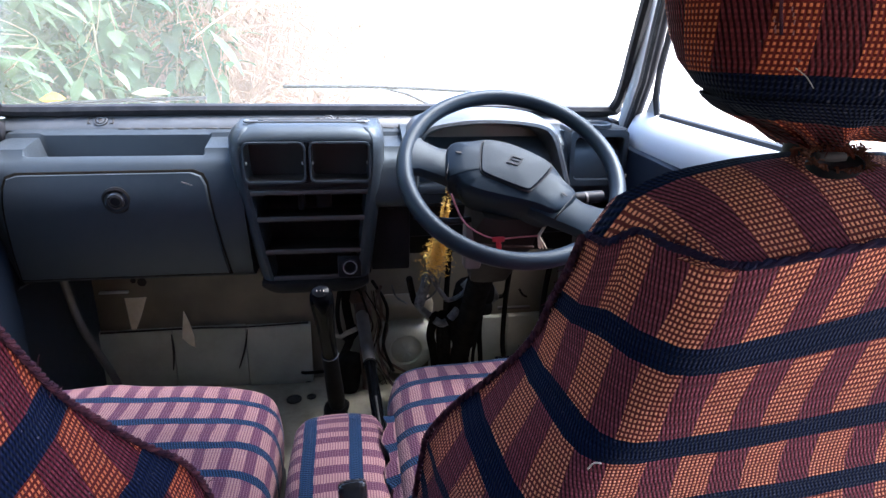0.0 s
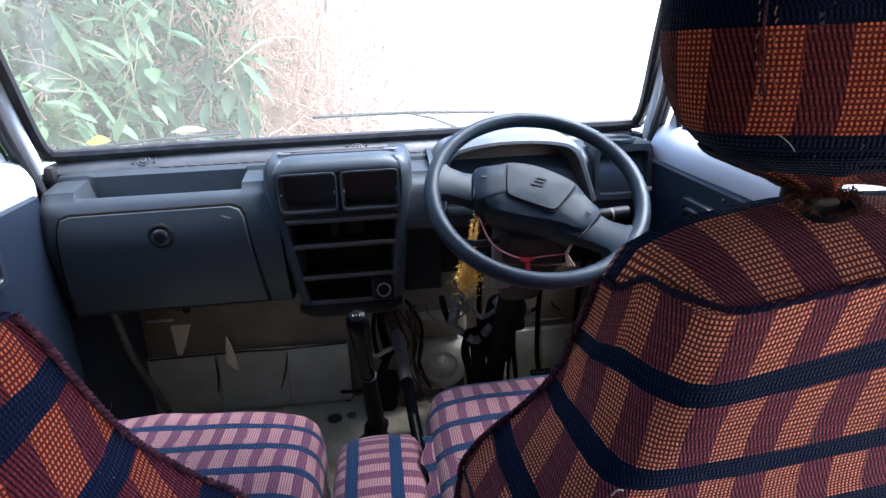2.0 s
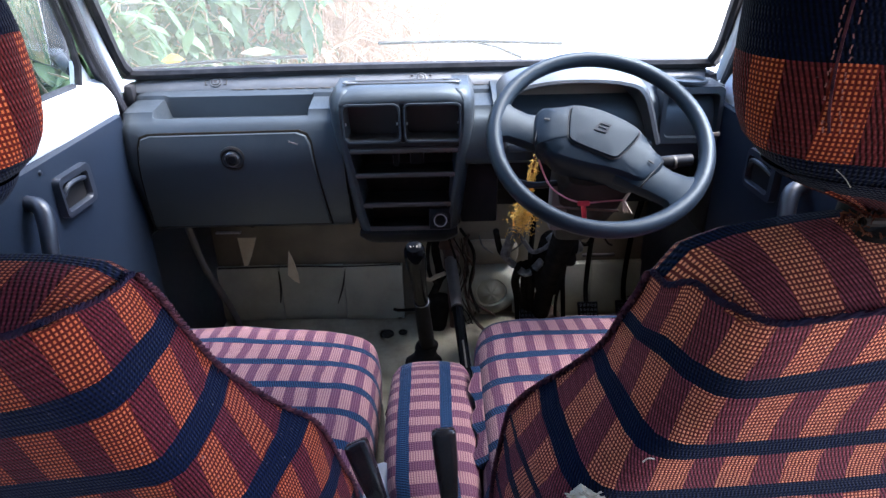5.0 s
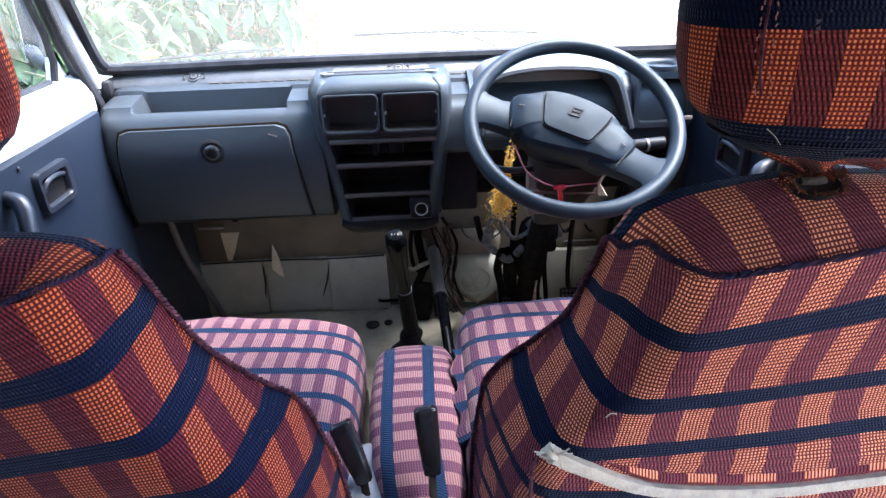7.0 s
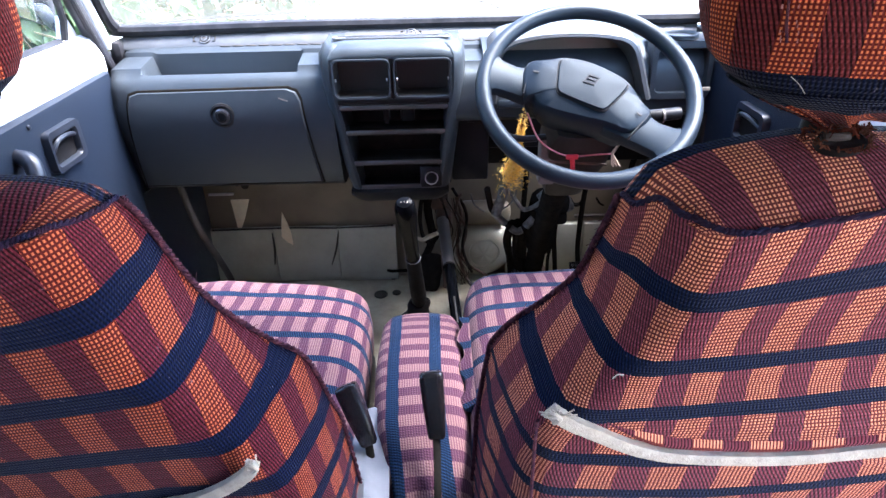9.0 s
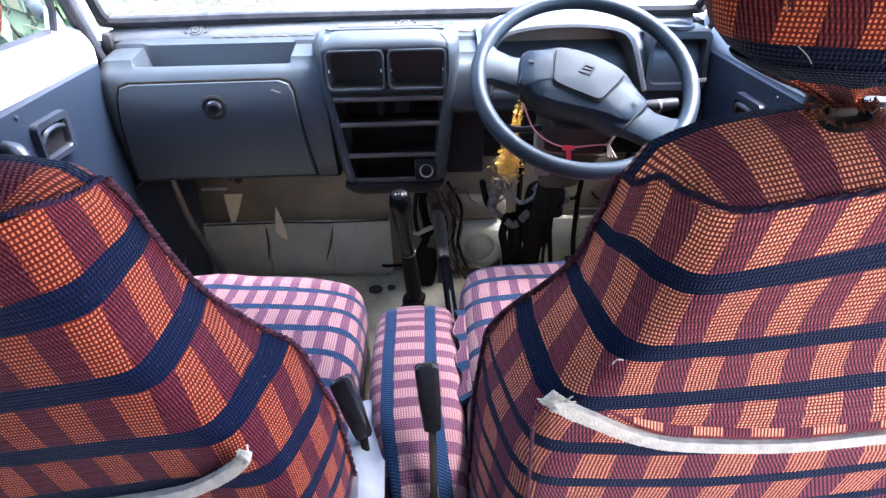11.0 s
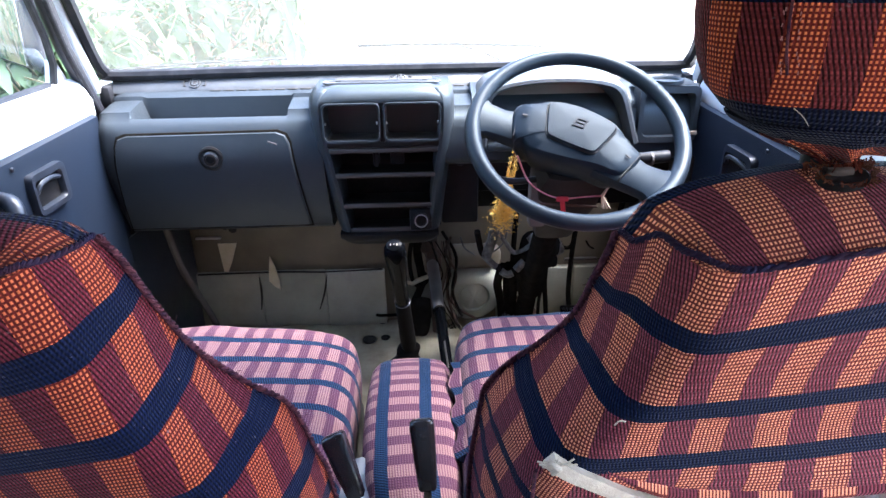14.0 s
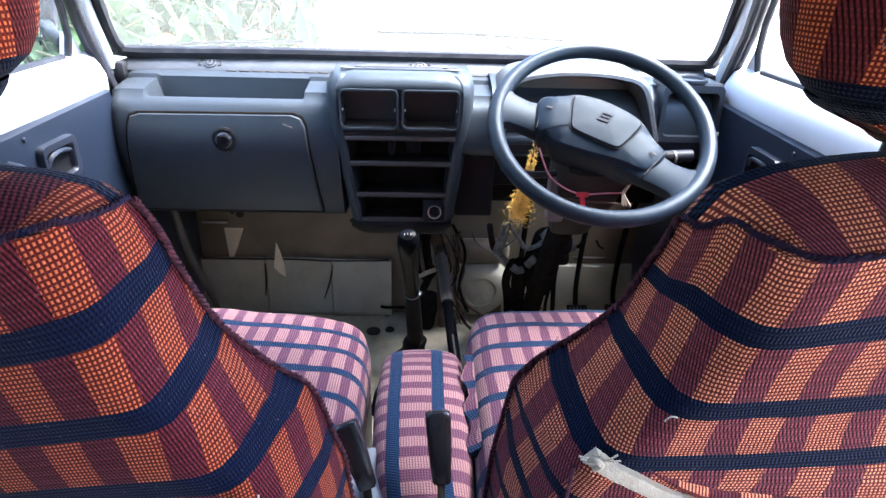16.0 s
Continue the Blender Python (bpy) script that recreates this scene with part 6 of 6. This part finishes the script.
# ---- outside, on the screen ----
for nm, pts in (("kerb side", [(-0.682, 0.205, 0.823), (-0.474, 0.225, 0.834), (-0.266, 0.220, 0.842)]), ("driver side", [(-0.10, 0.224, 0.867), (0.12, 0.232, 0.866), (0.33, 0.222, 0.858)])):
    wp = thing("windscreen_wiper", "thin black windscreen wiper resting on the glass", "wiper", "wipers")
    part("blade", tube(spline(pts, 6), 0.0045, 6), seal_rubber, wp)
    a, b = Vector(pts[1]), Vector((pts[1][0] + 0.12, 0.262, 0.822))
    part("arm", tube([a, a.lerp(b, 0.5) + Vector((0, 0, 0.006)), b], 0.004, 6), seal_rubber, wp)


def fallen(x, y, z, ln, tall, mat, label):
    """A curled leaf caught on the wiper."""
    lf = thing("fallen_leaf", label, "leaf", "fallen leaves")
    bm = bmesh.new()
    loft([[(x + ln * (t - 0.5), y + 0.004 * math.sin(5 * t), z - tall * w * 0.4), (x + ln * (t - 0.5), y - 0.005, z), (x + ln * (t - 0.5) + 0.004, y + 0.006, z + tall * w * 0.6)] for t, w in ((0, 0.1), (0.2, 0.7), (0.45, 1.0), (0.7, 0.8), (1, 0.1))], closed=False, bm=bm)
    bmesh.ops.solidify(bm, geom=bm.faces[:], thickness=0.002)
    part("blade", bm, mat, lf)


fallen(-0.588, 0.232, 0.836, 0.048, 0.026, yellow_leaf, "yellow fallen leaf caught behind the wiper")
fallen(-0.386, 0.232, 0.850, 0.075, 0.020, pale_leaf, "pale dry leaf lying on the cowl")

# ---- outside ----
GZ = -0.45
gb2 = bmesh.new()
loft([[(-300, -300, GZ), (300, -300, GZ)], [(-300, 300, GZ), (300, 300, GZ)]], closed=False, bm=gb2)
tagged(finish("ground", gb2, road_dirt, smooth=0), "pale dusty road and verge in bright light", "ground", kind="structure")


def leaf(bm, p, d, up, ln, wd):
    """One broad drooping leaf of eight faces."""
    d = d.normalized()
    s = d.cross(up)
    s = s.normalized() if s.length > 1e-4 else Vector((1, 0, 0))
    nrm = s.cross(d)
    mid, lft, rgt = [], [], []
    for t, w in ((0.0, 0.05), (0.28, 0.85), (0.55, 1.0), (0.8, 0.55), (1.0, 0.0)):
        c = p + d * (ln * t) - Vector((0, 0, 1)) * (ln * 0.35 * t * t)
        mid.append(bm.verts.new(c - nrm * (0.10 * wd)))
        if w:
            lft.append(bm.verts.new(c + s * (wd * 0.5 * w)))
            rgt.append(bm.verts.new(c - s * (wd * 0.5 * w)))
    for i in range(3):
        bm.faces.new((mid[i], mid[i + 1], lft[i + 1], lft[i]))
        bm.faces.new((mid[i + 1], mid[i], rgt[i], rgt[i + 1]))
    bm.faces.new((mid[3], mid[4], lft[3]))
    bm.faces.new((mid[4], mid[3], rgt[3]))


def shrub(x, y, height, spread, n, seed):
    rr = random.Random(seed)
    s = thing("shrub", "tall leafy green roadside shrub", "shrub", "roadside shrubs")
    stems, crown = bmesh.new(), bmesh.new()
    for k in range(8):
        a = rr.uniform(0, 2 * math.pi)
        tip = Vector((x + spread * math.cos(a) * rr.uniform(0.3, 1), y + spread * math.sin(a) * rr.uniform(0.3, 1), GZ + height * rr.uniform(0.6, 1.0)))
        base = Vector((x + 0.1 * math.cos(a), y + 0.1 * math.sin(a), GZ))
        line = spline([base, base.lerp(tip, 0.45) + Vector((0, 0, 0.15 * height)), tip], 8)
        tube(line, [0.008 * (1 - 0.8 * i / (len(line) - 1)) for i in range(len(line))], 6, bm=stems)
        for m in range(n // 5):
            t = rr.random() ** 0.6
            p = line[min(len(line) - 1, int(t * len(line)))] + Vector((rr.gauss(0, 0.07), rr.gauss(0, 0.07), rr.gauss(0, 0.06)))
            d = Vector((rr.gauss(0, 1), rr.gauss(0, 1) - 0.5, rr.gauss(-0.2, 0.5)))
            if rr.random() < 0.25:
                tube([line[min(len(line) - 1, int(t * len(line)))], p], 0.003, 4, bm=stems)
            big = 1.0 if rr.random() < 0.72 else 1.65
            leaf(crown, p, d, Vector((0, 0, 1)), rr.uniform(0.065, 0.125) * big, rr.uniform(0.026, 0.05) * big)
    # thin twigs that cross and arch between the stems
    for k in range(26):
        p = Vector((x + rr.gauss(0, 0.6) * spread, y + rr.gauss(0, 0.6) * spread, GZ + height * rr.uniform(0.35, 0.9)))
        q = p + Vector((rr.gauss(0, 0.22), rr.gauss(0, 0.2), rr.gauss(0.10, 0.22)))
        tube(spline([p, (p + q) / 2 + Vector((rr.gauss(0, 0.03), 0, 0.05)), q, q + Vector((rr.gauss(0, 0.05), 0, -0.06))], 4), 0.0022, 4, bm=stems)
    part("stems", stems, stem_green, s)
    part("crown", crown, leaf_green, s)
    return s


for k, (x, y, h, sp, n) in enumerate(((-1.25, 0.75, 2.2, 0.32, 720), (-1.30, 1.15, 2.4, 0.36, 900), (-1.02, 1.45, 2.4, 0.36, 900), (-1.60, 1.60, 2.7, 0.45, 900), (-0.92, 1.95, 2.3, 0.38, 800), (-1.35, 2.15, 2.9, 0.45, 900), (-1.65, 0.45, 2.6, 0.40, 640), (-1.9, -0.2, 2.4, 0.45, 460), (-2.3, -1.0, 2.6, 0.5, 360), (-1.9, 2.9, 3.2, 0.5, 600), (-0.98, 2.75, 2.9, 0.42, 600))):
    shrub(x, y, h, sp, n, 20 + k)
# overgrown bank behind the shrubs
bk = bmesh.new()
rows = []
for i in range(13):
    t = i / 12
    rows.append([(-1.7 - 3.4 * t + 0.10 * k + 0.25 * noise.noise((k * 0.7, i * 0.6, 2)) - 0.06 * max(0, k - 14), -4 + 0.8 * k, GZ + 3.0 * t ** 0.75 + 0.2 * noise.noise((k * 0.5, i * 0.5, 7)) - (0.02 if i == 0 else 0)) for k in range(16)])
loft(rows, closed=False, bm=bk)
tagged(finish("ground_bank", bk, bank_green), "overgrown green bank beside the road", "bank", kind="structure")
# dry grass on the verge
rr = random.Random(77)
gr = bmesh.new()
for k in range(2300):
    x, y = rr.uniform(-1.15, 0.35), rr.uniform(2.0, 4.4)
    edge = min(1.0, max(0.0, (0.30 - x) / 0.95))
    if rr.random() > edge ** 1.7:
        continue
    h = rr.uniform(0.75, 1.15) + rr.random() * 1.7 * edge ** 1.3
    p = Vector((x, y, GZ))
    tip = p + Vector((rr.gauss(0, 0.42), rr.gauss(0, 0.25), h))
    bend = p.lerp(tip, 0.55) + Vector((rr.gauss(0, 0.14), 0, 0.12 * h))
    droop = Vector((rr.gauss(0, 0.34), rr.gauss(0, 0.1), -0.30 * h * rr.random()))
    tube(spline([p, bend, tip, tip + droop], 3), 0.0032, 4, bm=gr)
    for _ in range(rr.choice((0, 1, 1, 2, 3))):
        q = bend.lerp(tip, rr.uniform(-0.3, 1.0))
        leaf(gr, q, Vector((rr.gauss(0, 1), rr.gauss(0, 0.6), rr.gauss(0.1, 0.7))), Vector((0, 0, 1)), rr.uniform(0.05, 0.15), rr.uniform(0.012, 0.04))
tagged(finish("dry_grass", gr, dry_grass, smooth=0), "tall tangled straw-coloured dry grass on the verge", "grass", kind="stuff")
